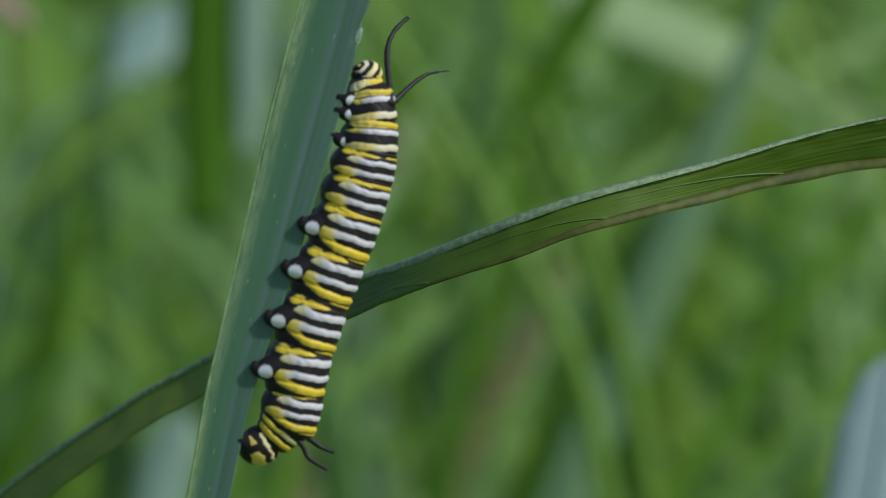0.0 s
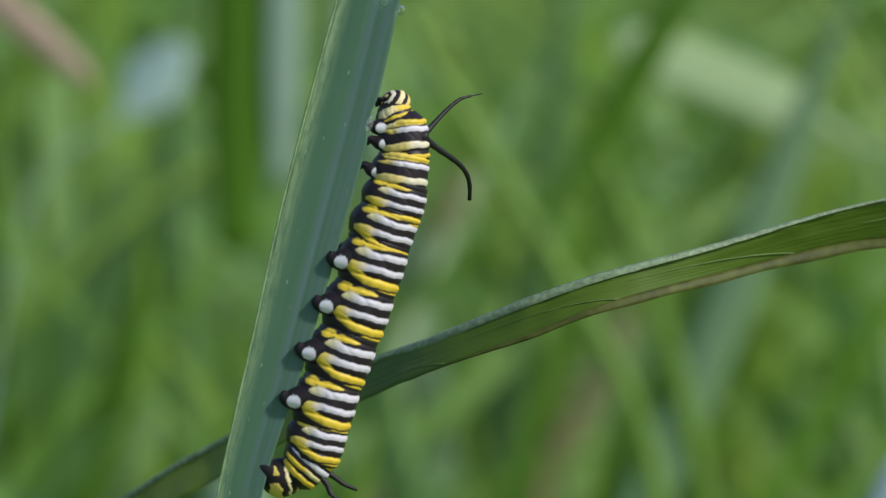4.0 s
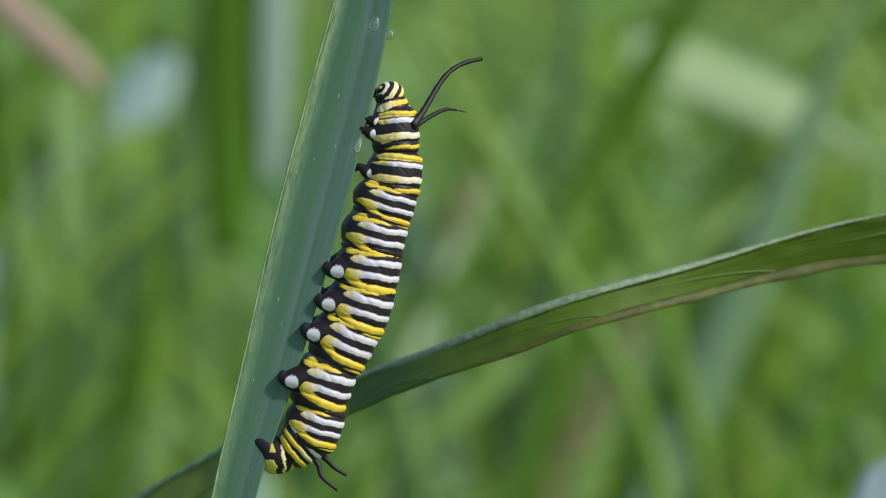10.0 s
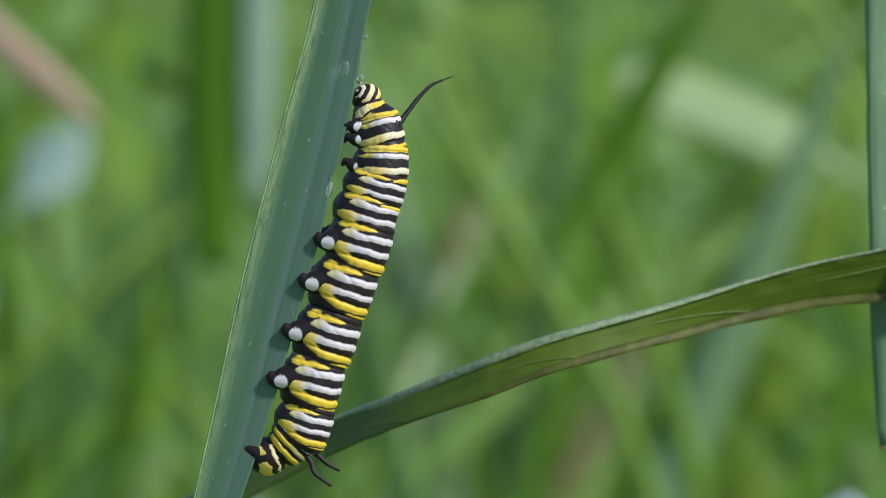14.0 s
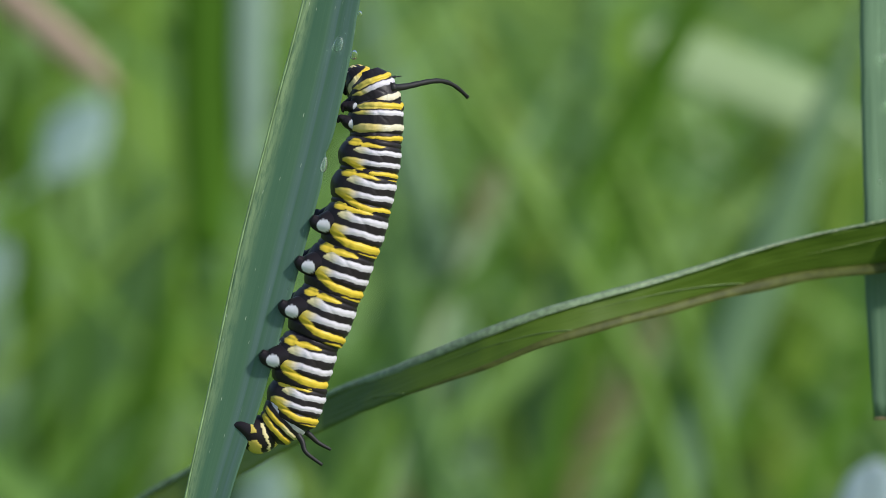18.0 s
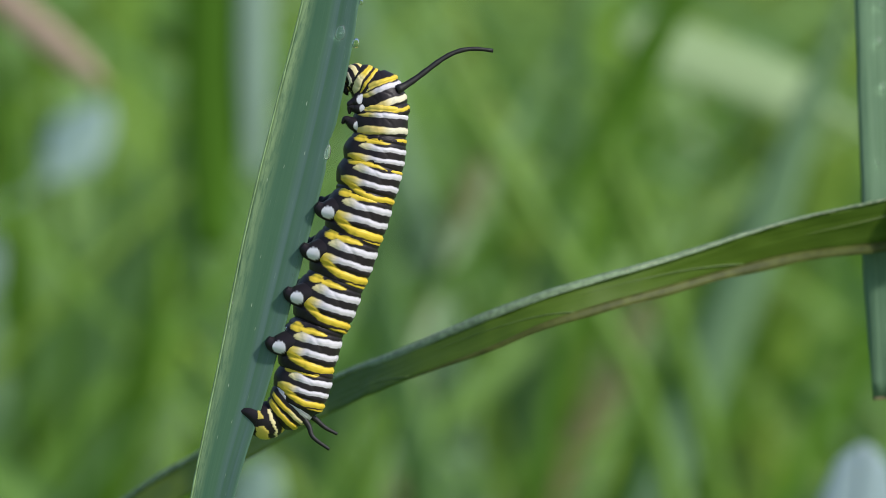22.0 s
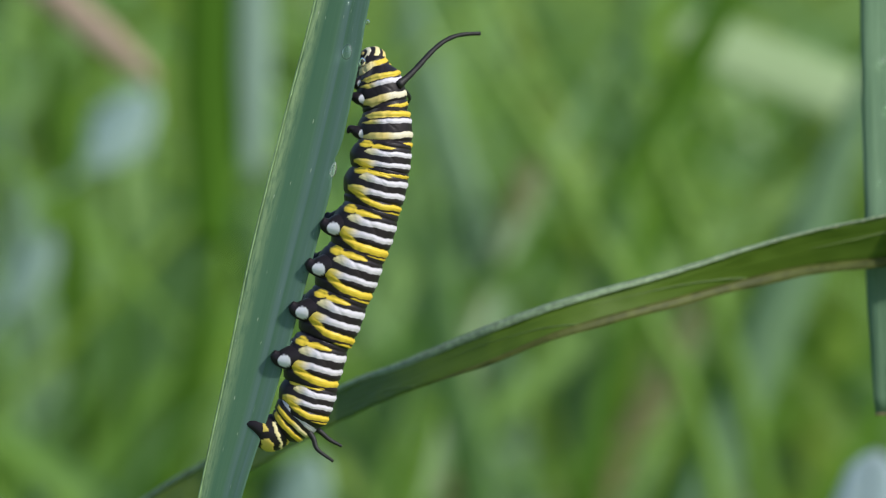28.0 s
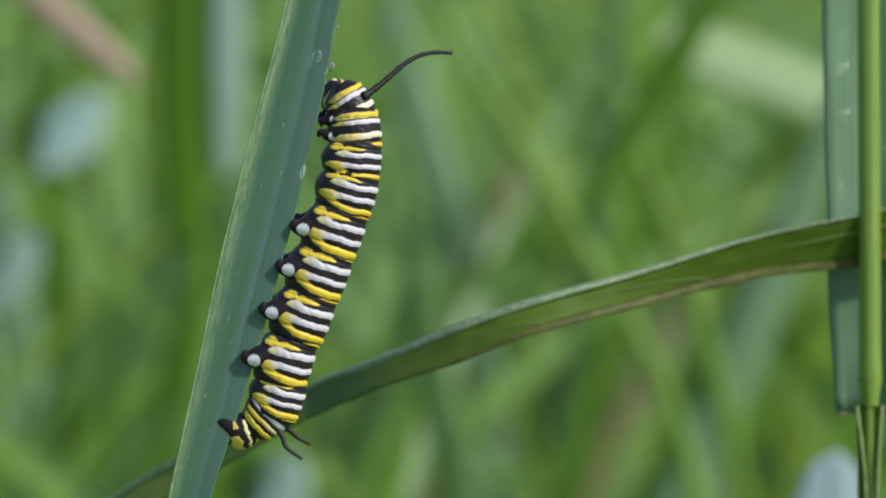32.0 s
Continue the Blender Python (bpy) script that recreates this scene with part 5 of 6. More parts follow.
    walk(BODY["T3"], [(0, at(-10.41, 1.60, -1.20, 5.7)), (0.5, at(-10.00, 1.60, 0.46, 6.8)), (1, at(-9.81, 1.60, 1.09, 6.9)), (1.5, at(-9.30, 1.60, 1.42, 7.5)), (2, at(-9.20, 1.60, 1.62, 5.2)), (2.5, at(-9.15, 1.60, 2.36, 3.2)), (3, at(-8.64, 1.60, 3.76, 4.4)), (3.5, at(-8.55, 1.60, 4.48, 5.8)), (5.5, at(-7.68, 1.60, 2.69, 25.8)), (6, at(-8.29, 1.60, 3.58, 17.5)), (6.5, at(-7.91, 1.60, 5.19, 13.5)), (7, at(-8.20, 1.60, 6.03, 7.2)), (7.5, at(-7.81, 1.60, 6.44, 8.0)), (8, at(-7.68, 1.60, 6.12, 7.6)), (8.5, at(-7.25, 1.60, 5.94, 11.6)), (9, at(-7.94, 1.60, 5.54, 5.5)), (9.5, at(-7.49, 1.60, 6.46, 8.5)), (10, at(-7.76, 1.60, 6.30, 7.1)), (10.5, at(-7.49, 1.60, 7.11, 7.4)), (11, at(-7.15, 1.60, 8.41, 7.9)), (11.5, at(-6.60, 1.60, 9.62, 8.7)), (12, at(-6.47, 1.60, 10.04, 7.2)), (12.5, at(-6.24, 1.60, 10.51, 9.2)), (13, at(-6.87, 1.60, 10.30, 5.8)), (13.5, at(-6.11, 1.60, 10.31, 8.7)), (14, at(-6.09, 1.60, 11.64, 3.6)), (14.5, at(-5.72, 1.60, 12.04, 6.6)), (16.5, at(-4.91, 1.60, 12.27, 13.5)), (17, at(-4.61, 1.60, 12.40, 15.8)), (17.5, at(-4.65, 1.60, 12.21, 16.1)), (18, at(-5.97, 1.83, 13.58, 3.6)), (18.5, at(-5.58, 1.72, 13.39, 6.7)), (19, at(-5.68, 1.60, 13.03, 6.3)), (19.5, at(-5.75, 1.60, 14.26, 4.6)), (20, at(-6.05, 1.75, 14.52, 2.0)), (20.5, at(-5.40, 1.60, 13.09, 8.2)), (21, at(-5.62, 1.60, 12.68, 6.3)), (21.5, at(-5.92, 1.60, 11.80, 4.8)), (22, at(-5.77, 1.60, 11.97, 6.3)), (22.5, at(-6.27, 1.60, 12.71, 2.2)), (23, at(-6.25, 1.60, 13.37, 2.7)), (23.5, at(-5.83, 1.78, 13.82, 3.4)), (24, at(-5.63, 1.60, 12.84, 3.4)), (24.5, at(-5.39, 1.60, 12.30, 3.2)), (25, at(-5.46, 1.60, 12.79, -0.7)), (25.5, at(-5.19, 1.60, 12.64, 2.8)), (27.5, at(-6.17, 1.84, 13.74, -2.7)), (28, at(-5.84, 1.93, 13.29, 0.2)), (28.5, at(-6.09, 1.99, 14.34, -2.9)), (29, at(-6.08, 1.90, 14.43, -4.2)), (29.5, at(-5.69, 1.99, 14.85, -2.9)), (30, at(-5.86, 2.05, 14.77, -5.7)), (30.5, at(-5.80, 2.05, 14.48, -4.8)), (31, at(-5.56, 1.93, 13.66, -2.8)), (31.5, at(-5.88, 1.93, 13.47, -5.1)), (32, at(-5.82, 1.99, 13.53, -3.8))])
    walk(BODY["T2"], [(0, at(-10.29, 1.60, 1.87, -3.3)), (0.5, at(-9.78, 1.60, 4.16, -4.4)), (1, at(-9.61, 1.60, 4.91, -0.3)), (1.5, at(-9.08, 1.60, 5.69, -2.5)), (2, at(-9.17, 1.60, 6.28, -1.8)), (2.5, at(-9.11, 1.60, 6.23, -6.3)), (3, at(-8.38, 1.60, 7.18, -1.5)), (3.5, at(-8.22, 1.60, 8.09, -3.1)), (5.5, at(-6.85, 1.60, 4.87, -0.9)), (6, at(-7.71, 1.60, 6.02, 17.0)), (6.5, at(-7.58, 1.60, 8.60, 5.6)), (7, at(-8.41, 1.60, 10.03, -4.0)), (7.5, at(-7.84, 1.60, 10.68, -3.0)), (8, at(-7.63, 1.60, 10.25, -6.1)), (8.5, at(-6.95, 1.60, 9.20, -11.9)), (9, at(-7.92, 1.60, 8.82, -6.3)), (9.5, at(-7.29, 1.60, 10.57, -8.2)), (10, at(-7.73, 1.60, 10.74, -1.3)), (10.5, at(-7.49, 1.60, 11.06, -3.7)), (11, at(-7.15, 1.60, 12.10, -2.4)), (11.5, at(-6.59, 1.60, 13.67, -7.3)), (12, at(-6.65, 1.60, 14.08, -9.1)), (12.5, at(-6.13, 1.60, 14.71, -4.5)), (13, at(-6.86, 1.60, 14.34, -2.1)), (13.5, at(-6.02, 1.60, 13.71, -8.6)), (14, at(-6.28, 1.60, 15.02, -10.8)), (14.5, at(-5.73, 1.60, 15.46, -6.8)), (16.5, at(-4.53, 1.60, 15.22, 14.8)), (17, at(-4.10, 1.60, 15.26, 19.8)), (17.5, at(-4.16, 1.60, 14.83, 13.4)), (18, at(-6.09, 2.28, 16.19, -19.1)), (18.5, at(-5.44, 1.96, 16.55, -13.1)), (19, at(-5.52, 1.60, 16.16, -1.3)), (19.5, at(-5.71, 1.60, 17.90, -6.2)), (20, at(-6.25, 2.05, 18.23, -8.3)), (20.5, at(-5.37, 1.60, 15.57, -21.5)), (21, at(-5.79, 1.60, 14.91, -26.6)), (21.5, at(-6.06, 1.60, 13.75, -35.8)), (22, at(-5.66, 1.60, 14.63, -17.5)), (22.5, at(-6.22, 1.60, 15.85, -8.3)), (23, at(-6.02, 1.60, 16.95, 0.6)), (23.5, at(-5.65, 2.14, 17.34, -10.4)), (24, at(-5.61, 1.60, 15.15, -23.9)), (24.5, at(-5.51, 1.60, 14.09, -39.6)), (25, at(-5.87, 1.60, 14.56, -41.6)), (25.5, at(-5.42, 1.60, 14.60, -34.1)), (27.5, at(-6.70, 2.32, 17.79, -13.2)), (28, at(-6.18, 2.59, 17.39, -9.8)), (28.5, at(-6.60, 2.77, 18.63, -11.6)), (29, at(-6.63, 2.50, 18.46, -11.1)), (29.5, at(-6.11, 2.77, 18.76, -12.4)), (30, at(-6.41, 2.95, 18.34, -11.5)), (30.5, at(-6.33, 2.95, 17.94, -18.9)), (31, at(-5.98, 2.59, 16.25, -31.5)), (31.5, at(-6.46, 2.59, 16.00, -30.4)), (32, at(-6.38, 2.77, 16.11, -27.5))])
    walk(BODY["T1"], [(0, at(-10.68, 1.60, 3.38, -9.1)), (0.5, at(-10.43, 1.60, 5.99, -11.8)), (1, at(-9.84, 1.60, 6.32, -11.7)), (1.5, at(-9.57, 1.60, 7.64, -8.3)), (2, at(-9.39, 1.60, 7.65, -19.1)), (2.5, at(-9.75, 1.60, 7.85, -14.1)), (3, at(-8.76, 1.60, 8.43, -10.9)), (3.5, at(-8.85, 1.60, 10.07, -10.4)), (5.5, at(-7.74, 1.60, 6.24, -27.3)), (6, at(-7.02, 1.60, 7.73, 12.8)), (6.5, at(-7.37, 1.60, 10.75, 5.6)), (7, at(-8.58, 1.60, 11.52, -4.4)), (7.5, at(-8.14, 1.60, 12.72, -5.7)), (8, at(-8.25, 1.60, 11.46, -18.1)), (8.5, at(-8.07, 1.60, 9.82, -44.5)), (9, at(-8.48, 1.60, 10.44, -36.9)), (9.5, at(-8.28, 1.60, 11.90, -22.3)), (10, at(-7.89, 1.60, 12.26, -13.1)), (10.5, at(-7.88, 1.60, 13.16, -7.1)), (11, at(-7.39, 1.60, 13.92, -6.4)), (11.5, at(-7.36, 1.60, 15.56, -14.7)), (12, at(-7.36, 1.60, 15.59, -13.5)), (12.5, at(-6.73, 1.60, 16.81, -10.3)), (13, at(-7.09, 1.60, 16.27, -2.4)), (13.5, at(-7.00, 1.60, 16.22, -31.0)), (14, at(-7.02, 1.60, 16.49, -19.5)), (14.5, at(-6.36, 1.60, 17.41, -12.3)), (16.5, at(-3.62, 1.60, 17.15, 18.8)), (17, at(-3.08, 1.60, 16.66, 20.6)), (17.5, at(-3.67, 1.60, 16.35, -8.7)), (18, at(-7.22, 2.80, 17.20, -45.5)), (18.5, at(-6.60, 2.24, 17.74, -28.5)), (19, at(-5.79, 1.60, 17.64, -18.1)), (19.5, at(-6.35, 1.60, 19.87, -12.2)), (20, at(-6.82, 2.40, 19.77, -14.4)), (20.5, at(-6.81, 1.60, 16.67, -52.1)), (21, at(-7.10, 1.60, 15.65, -68.6)), (21.5, at(-7.73, 1.60, 14.32, -77.3)), (22, at(-7.05, 1.60, 16.03, -48.1)), (22.5, at(-6.95, 1.60, 17.37, -16.9)), (23, at(-6.20, 1.60, 18.74, -8.6)), (23.5, at(-6.75, 2.56, 18.80, -23.7)), (24, at(-7.10, 1.60, 16.14, -60.0)), (24.5, at(-7.30, 1.60, 14.61, -74.7)), (25, at(-7.48, 1.60, 15.07, -76.7)), (25.5, at(-7.27, 1.60, 15.72, -52.2)), (27.5, at(-7.42, 2.88, 19.10, -21.0)), (28, at(-6.87, 3.36, 19.21, -19.7)), (28.5, at(-7.28, 3.68, 20.09, -18.1)), (29, at(-7.18, 3.20, 20.02, -15.2)), (29.5, at(-6.88, 3.68, 20.23, -20.1)), (30, at(-6.98, 4.00, 20.28, -17.4)), (30.5, at(-7.51, 4.00, 19.47, -47.8)), (31, at(-7.39, 3.36, 16.64, -67.0)), (31.5, at(-7.70, 3.36, 16.57, -63.5)), (32, at(-7.56, 3.68, 16.87, -41.5))])
    walk(BODY["H"], [(0, at(-11.23, 1.60, 5.44, -14.9)), (0.5, at(-11.02, 1.60, 7.68, -19.3)), (1, at(-10.70, 1.60, 8.33, -23.0)), (1.5, at(-10.02, 1.60, 9.44, -14.1)), (2, at(-10.57, 1.60, 9.25, -36.5)), (2.5, at(-10.35, 1.60, 9.34, -21.9)), (3, at(-9.65, 1.60, 10.84, -20.2)), (3.5, at(-9.44, 1.60, 11.90, -17.6)), (5.5, at(-9.15, 1.60, 7.28, -53.6)), (6, at(-6.67, 1.60, 10.01, 8.7)), (6.5, at(-7.17, 1.60, 12.74, 5.6)), (7, at(-8.80, 1.60, 14.14, -4.8)), (7.5, at(-8.42, 1.60, 14.61, -8.5)), (8, at(-9.32, 1.60, 13.31, -30.1)), (8.5, at(-9.36, 1.60, 10.12, -77.1)), (9, at(-9.75, 1.60, 10.96, -67.4)), (9.5, at(-9.19, 1.60, 13.13, -36.4)), (10, at(-8.87, 1.60, 14.37, -24.9)), (10.5, at(-8.24, 1.60, 15.10, -10.5)), (11, at(-7.80, 1.60, 16.15, -10.4)), (11.5, at(-8.07, 1.60, 17.30, -22.1)), (12, at(-7.94, 1.60, 17.41, -18.0)), (12.5, at(-7.30, 1.60, 18.75, -16.1)), (13, at(-7.20, 1.60, 18.61, -2.7)), (13.5, at(-8.74, 1.60, 17.51, -53.4)), (14, at(-8.15, 1.60, 18.60, -28.3)), (14.5, at(-6.93, 1.60, 19.21, -17.8)), (16.5, at(-2.70, 1.60, 19.32, 22.9)), (17, at(-2.53, 1.60, 18.07, 21.4)), (17.5, at(-4.13, 1.60, 17.12, -30.8)), (18, at(-8.48, 3.10, 17.61, -72.0)), (18.5, at(-7.66, 2.40, 18.85, -43.9)), (19, at(-6.83, 1.60, 19.13, -34.9)), (19.5, at(-6.95, 1.60, 21.69, -18.2)), (20, at(-7.35, 2.60, 21.18, -20.5)), (20.5, at(-8.16, 1.60, 16.85, -82.6)), (21, at(-8.71, 1.60, 14.83, -113.6)), (21.5, at(-9.34, 1.60, 13.43, -118.7)), (22, at(-8.76, 1.60, 16.37, -78.7)), (22.5, at(-7.62, 1.60, 18.78, -25.5)), (23, at(-6.74, 1.60, 20.43, -17.8)), (23.5, at(-7.76, 2.80, 20.14, -36.9)), (24, at(-8.64, 1.60, 15.98, -96.0)), (24.5, at(-8.91, 1.60, 14.03, -109.7)), (25, at(-8.79, 1.60, 14.55, -111.8)), (25.5, at(-8.80, 1.60, 16.26, -70.4)), (27.5, at(-8.08, 3.20, 20.30, -28.9)), (28, at(-7.80, 3.80, 20.85, -29.5)), (28.5, at(-7.90, 4.20, 21.45, -24.7)), (29, at(-7.68, 3.60, 21.46, -19.3)), (29.5, at(-7.58, 4.20, 21.57, -27.7)), (30, at(-7.74, 4.60, 22.05, -23.3)), (30.5, at(-8.89, 4.60, 19.80, -76.7)), (31, at(-8.82, 3.80, 16.32, -102.4)), (31.5, at(-9.03, 3.80, 16.42, -96.6)), (32, at(-8.58, 4.20, 17.57, -55.6))])
    walk(BODY["near"], [(t, swing(x, y, z, -a, b, -c)) for t, (x, y, z, a, b, c) in [(0, (1.75, -1.45, 0.20, 35.6, 16.8, 0.0)), (0.2667, (1.75, -1.45, 0.20, 36.1, 69.1, 2.2)), (0.5, (1.75, -1.45, 0.20, -147.6, 58.5, 180.0)), (1, (1.75, -1.45, 0.20, -167.3, 35.7, 180.0)), (1.5, (1.75, -1.45, 0.20, 44.2, 71.3, 0.0)), (2, (1.75, -1.45, 0.20, 31.3, 41.2, 0.0)), (2.5, (1.75, -1.45, 0.20, 27.6, 28.5, 0.0)), (3, (1.75, -1.45, 0.20, 45.4, 56.3, 0.0)), (3.267, (1.75, -1.45, 0.20, -125.2, 81.3, -173.2)), (3.5, (1.75, -1.45, 0.20, -129.3, 39.0, 180.0)), (5.5, (1.75, -1.45, 0.20, -159.0, 28.9, 180.0)), (6, (1.75, -1.45, 0.20, -158.6, 58.9, 180.0)), (6.5, (1.75, -1.45, 0.20, -131.8, 84.9, 180.0)), (7, (1.75, -1.45, 0.20, -138.7, 73.1, 180.0)), (7.5, (1.75, -1.45, 0.20, -139.4, 71.6, 180.0)), (8, (1.75, -1.45, 0.20, 27.7, 67.6, 0.0)), (8.5, (1.75, -1.45, 0.20, 16.1, 37.0, 0.0)), (9, (1.75, -1.45, 0.20, 12.7, 5.5, 0.0)), (9.5, (1.75, -1.45, 0.20, 25.4, 34.1, 0.0)), (10, (1.75, -1.45, 0.20, 24.6, 47.4, 0.0)), (10.5, (1.75, -1.45, 0.20, -141.8, 59.2, 180.0)), (11, (1.75, -1.45, 0.20, -122.1, 61.9, 180.0)), (11.27, (1.75, -1.45, 0.20, 28.2, 72.9, -17.8)), (11.5, (1.75, -1.45, 0.20, 32.7, 29.2, 0.0)), (12, (1.75, -1.45, 0.20, 22.1, 22.1, 0.0)), (12.5, (1.75, -1.45, 0.20, 34.8, 29.1, 0.0)), (12.73, (1.75, -1.45, 0.20, 43.1, 80.9, 12.5)), (13, (1.75, -1.45, 0.20, -153.3, 46.9, 180.0)), (13.5, (1.75, -1.45, 0.20, -137.3, 34.5, 180.0)), (13.67, (1.75, -1.45, 0.20, 179.2, 79.3, 130.6)), (13.83, (1.75, -1.45, 0.20, 65.8, 32.8, 9.7)), (14, (1.75, -1.45, 0.20, 66.0, -15.3, 0.0)), (14.5, (1.75, -1.45, 0.20, 72.4, 5.7, 0.0)), (16.5, (1.75, -1.45, 0.20, 47.1, 71.7, 0.0)), (17, (1.75, -1.45, 0.20, 12.7, 46.6, 0.0)), (17.5, (1.75, -1.45, 0.20, 12.7, 47.9, 0.0)), (18, (1.75, -1.45, 0.20, -136.7, 64.9, 180.0)), (18.5, (1.75, -1.45, 0.20, -162.7, 67.0, 180.0)), (19, (1.75, -1.45, 0.20, -167.3, 47.6, 180.0)), (19.5, (1.75, -1.45, 0.20, -141.1, 72.9, 180.0)), (20, (1.75, -1.45, 0.20, 19.7, 74.6, 0.0)), (20.5, (1.75, -1.45, 0.20, 12.7, 59.7, 0.0)), (21, (1.75, -1.45, 0.20, 30.3, 35.6, 0.0)), (21.5, (1.75, -1.45, 0.20, 51.6, 6.9, 0.0)), (21.73, (1.75, -1.45, 0.20, 39.6, 46.2, 10.3)), (22, (1.75, -1.45, 0.20, 12.7, 86.4, 0.0)), (22.5, (1.75, -1.45, 0.20, -167.3, 53.1, 180.0)), (23, (1.75, -1.45, 0.20, -167.0, 64.9, 180.0)), (23.5, (1.75, -1.45, 0.20, 16.2, 66.2, 0.0)), (24, (1.75, -1.45, 0.20, 27.8, 44.1, 0.0)), (24.5, (1.75, -1.45, 0.20, 24.8, 39.5, 0.0)), (25, (1.75, -1.45, 0.20, 54.0, 8.4, 0.0)), (25.27, (1.75, -1.45, 0.20, 48.3, 56.4, 16.1)), (25.5, (1.75, -1.45, 0.20, -164.5, 73.6, 180.0)), (27.5, (1.75, -1.45, 0.20, -151.3, 87.5, 180.0)), (28, (1.75, -1.45, 0.20, 20.9, 68.1, 0.0)), (28.5, (1.75, -1.45, 0.20, -158.2, 55.7, 180.0)), (29, (1.75, -1.45, 0.20, -167.3, 44.8, 180.0)), (29.5, (1.75, -1.45, 0.20, -160.9, 67.6, 180.0)), (30, (1.75, -1.45, 0.20, 18.5, 72.9, 0.0)), (30.5, (1.75, -1.45, 0.20, 20.8, 63.1, 0.0)), (31, (1.75, -1.45, 0.20, 35.7, 34.8, 0.0)), (31.5, (1.75, -1.45, 0.20, 56.5, 1.1, 0.0)), (31.73, (1.75, -1.45, 0.20, 44.7, 45.8, 12.7)), (32, (1.75, -1.45, 0.20, -165.5, 88.1, 180.0))]])
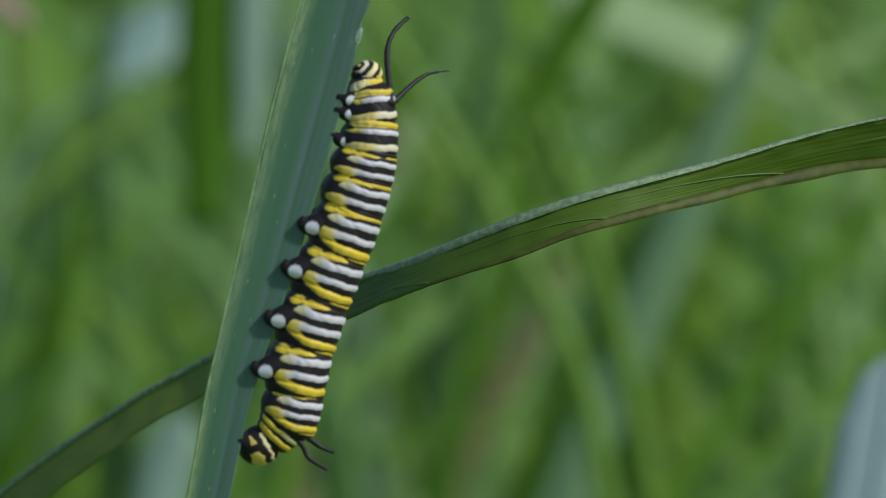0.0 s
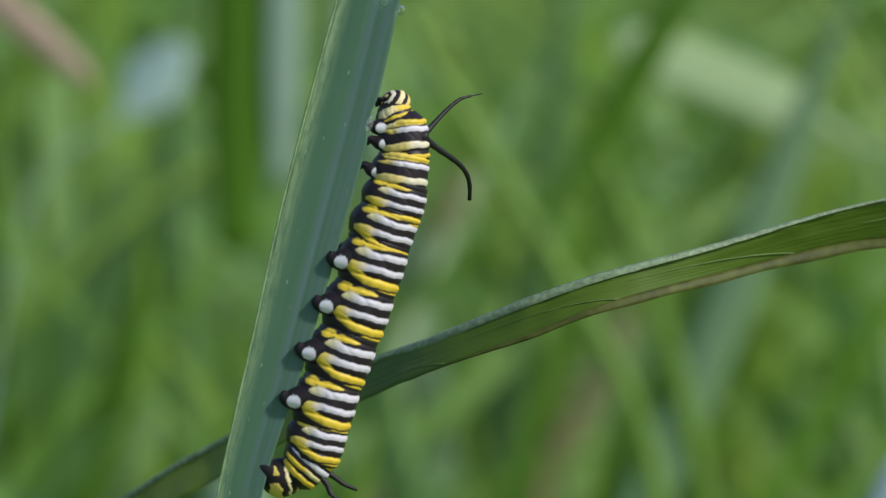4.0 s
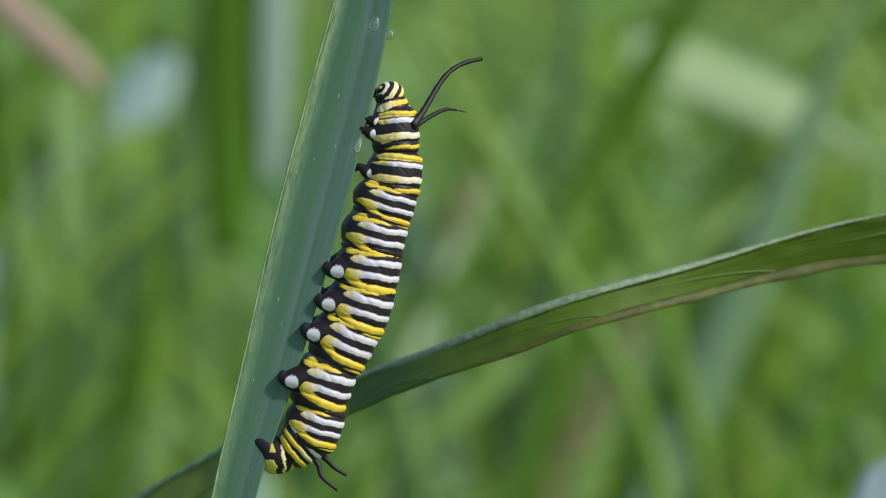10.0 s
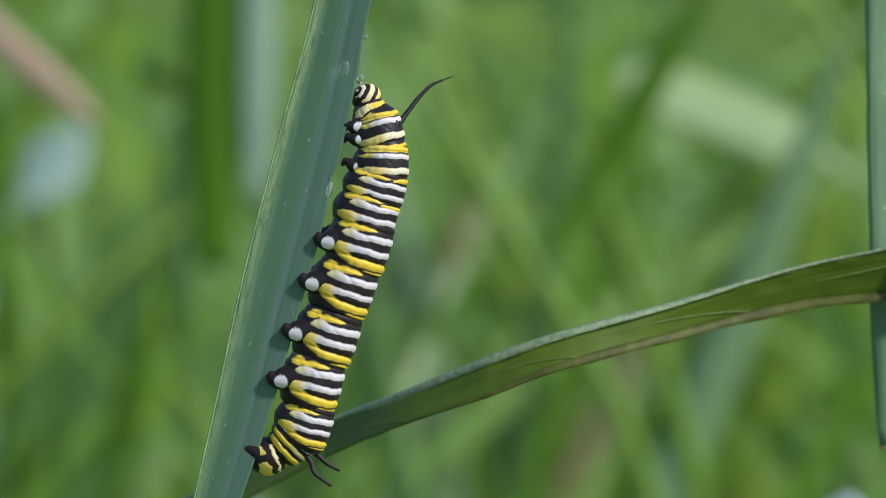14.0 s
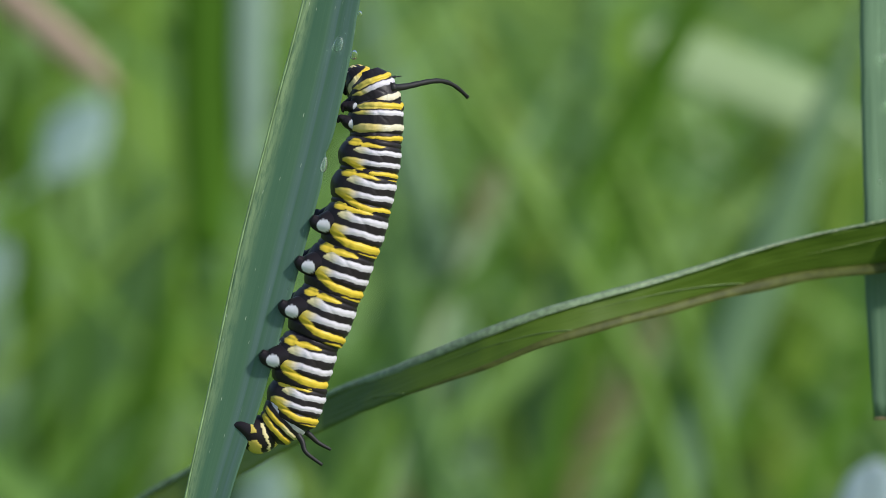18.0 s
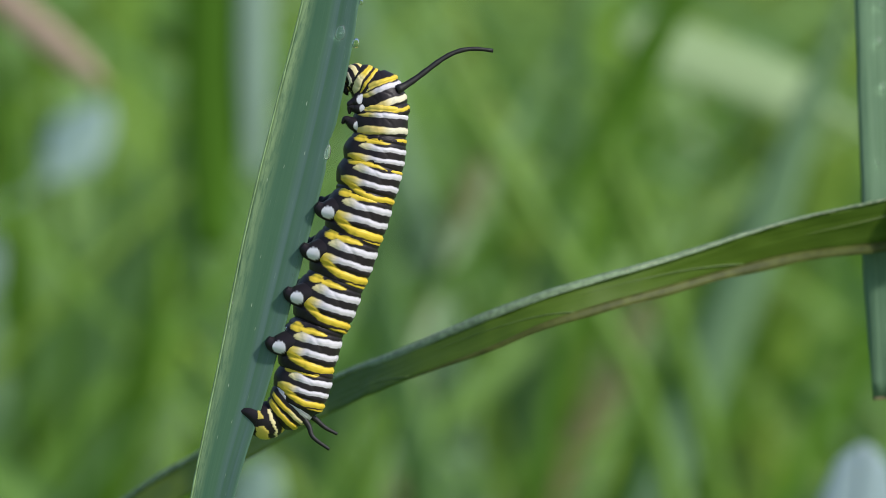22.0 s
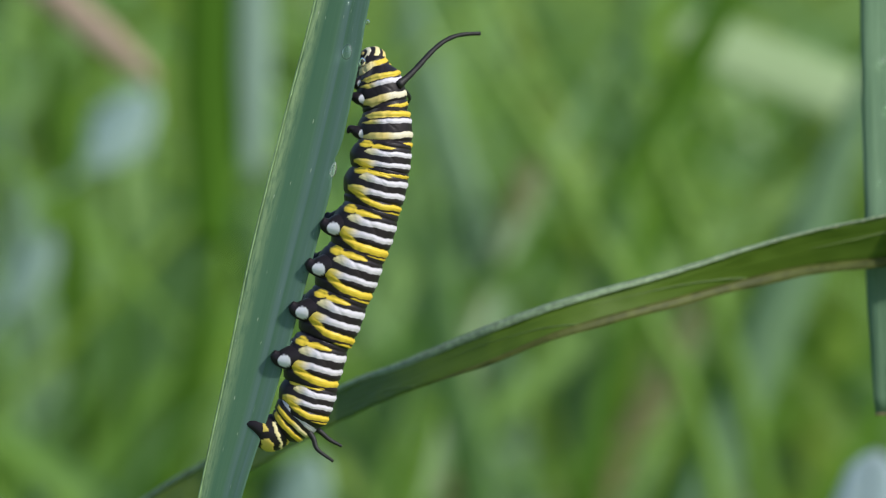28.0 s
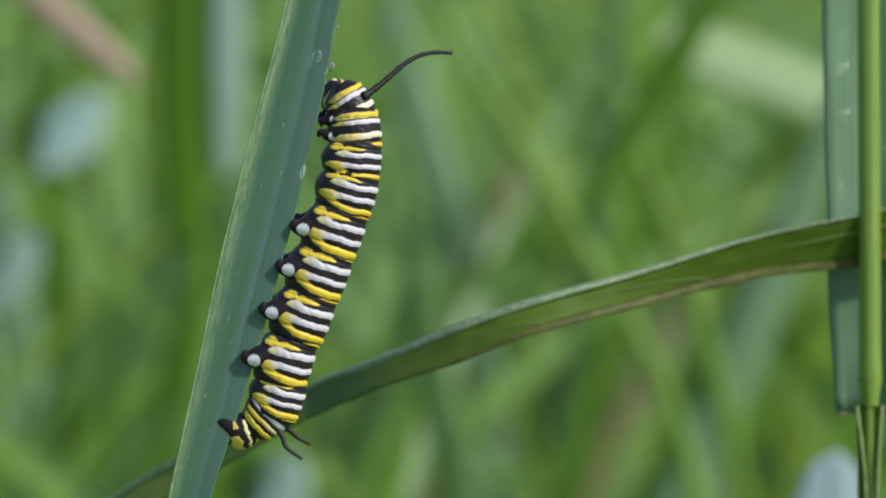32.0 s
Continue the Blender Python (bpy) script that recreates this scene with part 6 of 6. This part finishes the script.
    walk(BODY["far"], [(0, swing(1.90, 1.35, 0.20, -29.7, 58.6, 0.0)), (0.5, swing(1.90, 1.35, 0.20, -30.9, 57.3, 0.0)), (1, swing(1.90, 1.35, 0.20, -12.7, 15.5, 0.0)), (1.5, swing(1.90, 1.35, 0.20, -44.5, 61.2, 0.0)), (2, swing(1.90, 1.35, 0.20, 136.7, 72.7, 180.0)), (2.5, swing(1.90, 1.35, 0.20, -46.7, 86.8, 0.0)), (3, swing(1.90, 1.35, 0.20, -42.3, 43.6, 0.0)), (3.5, swing(1.90, 1.35, 0.20, -30.9, 60.3, 0.0)), (5.5, swing(1.90, 1.35, 0.20, -12.7, 26.1, 0.0)), (6, swing(1.90, 1.35, 0.20, -34.2, 51.6, 0.0)), (6.5, swing(1.90, 1.35, 0.20, 125.9, 77.4, 180.0)), (6.733, swing(1.90, 1.35, 0.20, -32.3, 62.0, 10.1)), (7, swing(1.90, 1.35, 0.20, -28.4, 22.1, 0.0)), (7.5, swing(1.90, 1.35, 0.20, -51.5, 22.4, 0.0)), (7.733, swing(1.90, 1.35, 0.20, -50.1, 81.2, 2.0)), (8, swing(1.90, 1.35, 0.20, 127.4, 40.0, 180.0)), (8.5, swing(1.90, 1.35, 0.20, 118.7, 32.3, 180.0)), (9, swing(1.90, 1.35, 0.20, -60.2, 83.6, 0.0)), (9.5, swing(1.90, 1.35, 0.20, 119.9, 54.5, 180.0)), (10, swing(1.90, 1.35, 0.20, -44.5, 69.3, 0.0)), (10.5, swing(1.90, 1.35, 0.20, -23.3, 34.0, 0.0)), (11, swing(1.90, 1.35, 0.20, -12.7, 38.9, 0.0)), (11.5, swing(1.90, 1.35, 0.20, 143.9, 75.3, 180.0)), (12, swing(1.90, 1.35, 0.20, -37.8, 84.2, 0.0)), (12.5, swing(1.90, 1.35, 0.20, -38.3, 58.5, 0.0)), (13, swing(1.90, 1.35, 0.20, -12.7, 42.5, 0.0)), (13.5, swing(1.90, 1.35, 0.20, -12.7, 30.3, 0.0)), (14, swing(1.90, 1.35, 0.20, -12.7, 56.1, 0.0)), (14.5, swing(1.90, 1.35, 0.20, 167.3, 88.8, 180.0)), (16.5, swing(1.90, 1.35, 0.20, 146.0, 62.3, 180.0)), (17, swing(1.90, 1.35, 0.20, 138.1, 39.6, 180.0)), (17.5, swing(1.90, 1.35, 0.20, 151.6, 49.2, 180.0)), (17.73, swing(1.90, 1.35, 0.20, -110.8, 77.1, -58.5)), (18, swing(1.90, 1.35, 0.20, -77.4, 35.6, 0.0)), (18.5, swing(1.90, 1.35, 0.20, -67.1, 35.4, 0.0)), (19, swing(1.90, 1.35, 0.20, -35.1, 17.6, 0.0)), (19.5, swing(1.90, 1.35, 0.20, -53.2, 66.9, 0.0)), (19.73, swing(1.90, 1.35, 0.20, 139.0, 68.6, -173.3)), (20, swing(1.90, 1.35, 0.20, 138.7, 24.4, 180.0)), (20.5, swing(1.90, 1.35, 0.20, 123.5, 15.8, 180.0)), (20.73, swing(1.90, 1.35, 0.20, 115.8, -24.7, 176.2)), (21, swing(1.90, 1.35, 0.20, 105.0, -65.3, 180.0)), (21.5, swing(1.90, 1.35, 0.20, 105.0, -74.5, 180.0)), (22, swing(1.90, 1.35, 0.20, 105.0, -56.2, 180.0)), (22.27, swing(1.90, 1.35, 0.20, -62.5, -53.4, -7.6)), (22.5, swing(1.90, 1.35, 0.20, -62.2, 16.5, 0.0)), (23, swing(1.90, 1.35, 0.20, -40.9, 14.9, 0.0)), (23.27, swing(1.90, 1.35, 0.20, 12.2, 87.1, 56.4)), (23.5, swing(1.90, 1.35, 0.20, 132.5, 18.2, 180.0)), (24, swing(1.90, 1.35, 0.20, 129.0, 12.8, 180.0)), (24.27, swing(1.90, 1.35, 0.20, 120.3, -32.6, 174.0)), (24.5, swing(1.90, 1.35, 0.20, 105.0, -78.3, 180.0)), (25, swing(1.90, 1.35, 0.20, 105.0, -80.2, 180.0)), (25.5, swing(1.90, 1.35, 0.20, 95.5, -7.9, 180.0)), (27.5, swing(1.90, 1.35, 0.20, 141.5, 9.5, 180.0)), (28, swing(1.90, 1.35, 0.20, 105.3, 13.8, 180.0)), (28.5, swing(1.90, 1.35, 0.20, 113.7, 11.6, 180.0)), (28.73, swing(1.90, 1.35, 0.20, 119.1, 78.5, -172.0)), (29, swing(1.90, 1.35, 0.20, -71.1, 34.4, 0.0)), (29.17, swing(1.90, 1.35, 0.20, -71.7, -15.1, -1.4)), (29.33, swing(1.90, 1.35, 0.20, -66.8, -79.3, -7.4)), (29.5, swing(1.90, 1.35, 0.20, 105.0, -51.1, 180.0)), (30, swing(1.90, 1.35, 0.20, 105.0, -50.2, 180.0)), (30.5, swing(1.90, 1.35, 0.20, 167.3, 1.1, 180.0)), (30.73, swing(1.90, 1.35, 0.20, 143.1, -33.9, 167.6)), (31, swing(1.90, 1.35, 0.20, 105.0, -70.2, 180.0)), (31.5, swing(1.90, 1.35, 0.20, 105.0, -69.0, 180.0)), (32, swing(1.90, 1.35, 0.20, 105.0, -66.1, 180.0))])
    walk(CROSS_LEAF, [(0, REF @ pose(0, 0, 0)), (19, REF @ pose(0, 0, 0)), (23, REF @ pose(0, 0, 0.0003)), (28, REF @ pose(0, 0, 0.00055)), (32, REF @ pose(0, 0, 0.00065))])
    walk(NEAR_TIP, [(0, REF @ pose(0.0135, 0, 0.0065)), (3, REF @ pose(0.01, 0, 0.002)), (8, REF @ pose(0.012, 0, 0.001)), (11, REF @ pose(0.003, 0, 0)), (13, REF @ pose(0, 0, 0)), (17, REF @ pose(0.006, 0, 0)), (19, REF @ pose(0.003, 0, 0)), (21, REF @ pose(0.003, 0, 0)), (23, REF @ pose(0.004, 0, 0)), (25, REF @ pose(0.006, 0, 0)), (28, REF @ pose(0, 0, 0)), (30, REF @ pose(0, 0, 0)), (32, REF @ pose(-0.002, 0, 0))])
    walk(PALE_LEAF, [(0, REF @ pose(0.1128, 0, 0.0262)), (1, REF @ pose(0.0596, 0, 0.0225)), (2, REF @ pose(0.0723, 0, 0.0306)), (3, REF @ pose(0.0717, 0, 0.0334)), (6, REF @ pose(0.0766, 0, 0.0312)), (7, REF @ pose(0.0639, 0, 0.0223)), (8, REF @ pose(0.0768, 0, 0.0332)), (9, REF @ pose(0.0583, 0, 0.0286)), (10, REF @ pose(0.0587, 0, 0.0287)), (11, REF @ pose(0.0112, 0, -0.0033)), (12, REF @ pose(-0.0025, 0, -0.0130)), (13, REF @ pose(0.0004, 0, 0.0001)), (17, REF @ pose(-0.0019, 0, -0.0032)), (21, REF @ pose(0.0041, 0, -0.0090)), (25, REF @ pose(0.0194, 0, -0.0076)), (30, REF @ pose(-0.0163, 0, -0.0041)), (32, REF @ pose(-0.0218, 0, -0.0062))])
    walk(REED, [(0, REF @ pose(0.0497, 0, -0.0147)), (1, REF @ pose(0.0276, 0, -0.0148)), (2, REF @ pose(0.0325, 0, -0.0057)), (3, REF @ pose(0.0321, 0, -0.0032)), (5.5, REF @ pose(0.0381, 0, -0.0008)), (7, REF @ pose(0.0303, 0, -0.0036)), (8, REF @ pose(0.0345, 0, 0.0000)), (9, REF @ pose(0.0216, 0, -0.0014)), (10, REF @ pose(0.0246, 0, -0.0004)), (11, REF @ pose(0.0081, 0, -0.0040)), (12, REF @ pose(0.0010, 0, -0.0019)), (13, REF @ pose(0.0000, 0, 0.0000)), (14, REF @ pose(0.0202, 0, 0.0071)), (14.5, REF @ pose(0.0348, 0, 0.0107)), (16.5, REF @ pose(0.0010, 0, 0.0005)), (17, REF @ pose(0.0084, 0, 0.0025)), (18, REF @ pose(0.0061, 0, -0.0012)), (19, REF @ pose(0.0109, 0, -0.0032)), (20, REF @ pose(0.0073, 0, -0.0006)), (21, REF @ pose(0.0072, 0, -0.0022)), (22, REF @ pose(0.0142, 0, -0.0023)), (23, REF @ pose(0.0138, 0, -0.0009)), (24, REF @ pose(-0.0002, 0, -0.0044)), (25, REF @ pose(0.0120, 0, -0.0036)), (25.5, REF @ pose(0.0038, 0, -0.0034)), (27.5, REF @ pose(-0.0085, 0, -0.0029)), (28, REF @ pose(-0.0118, 0, -0.0029)), (29, REF @ pose(-0.0101, 0, -0.0019)), (30, REF @ pose(-0.0145, 0, -0.0025)), (31, REF @ pose(-0.0120, 0, -0.0027)), (31.5, REF @ pose(-0.0120, 0, -0.0025)), (32, REF @ pose(-0.0165, 0, -0.0025))])

motions()
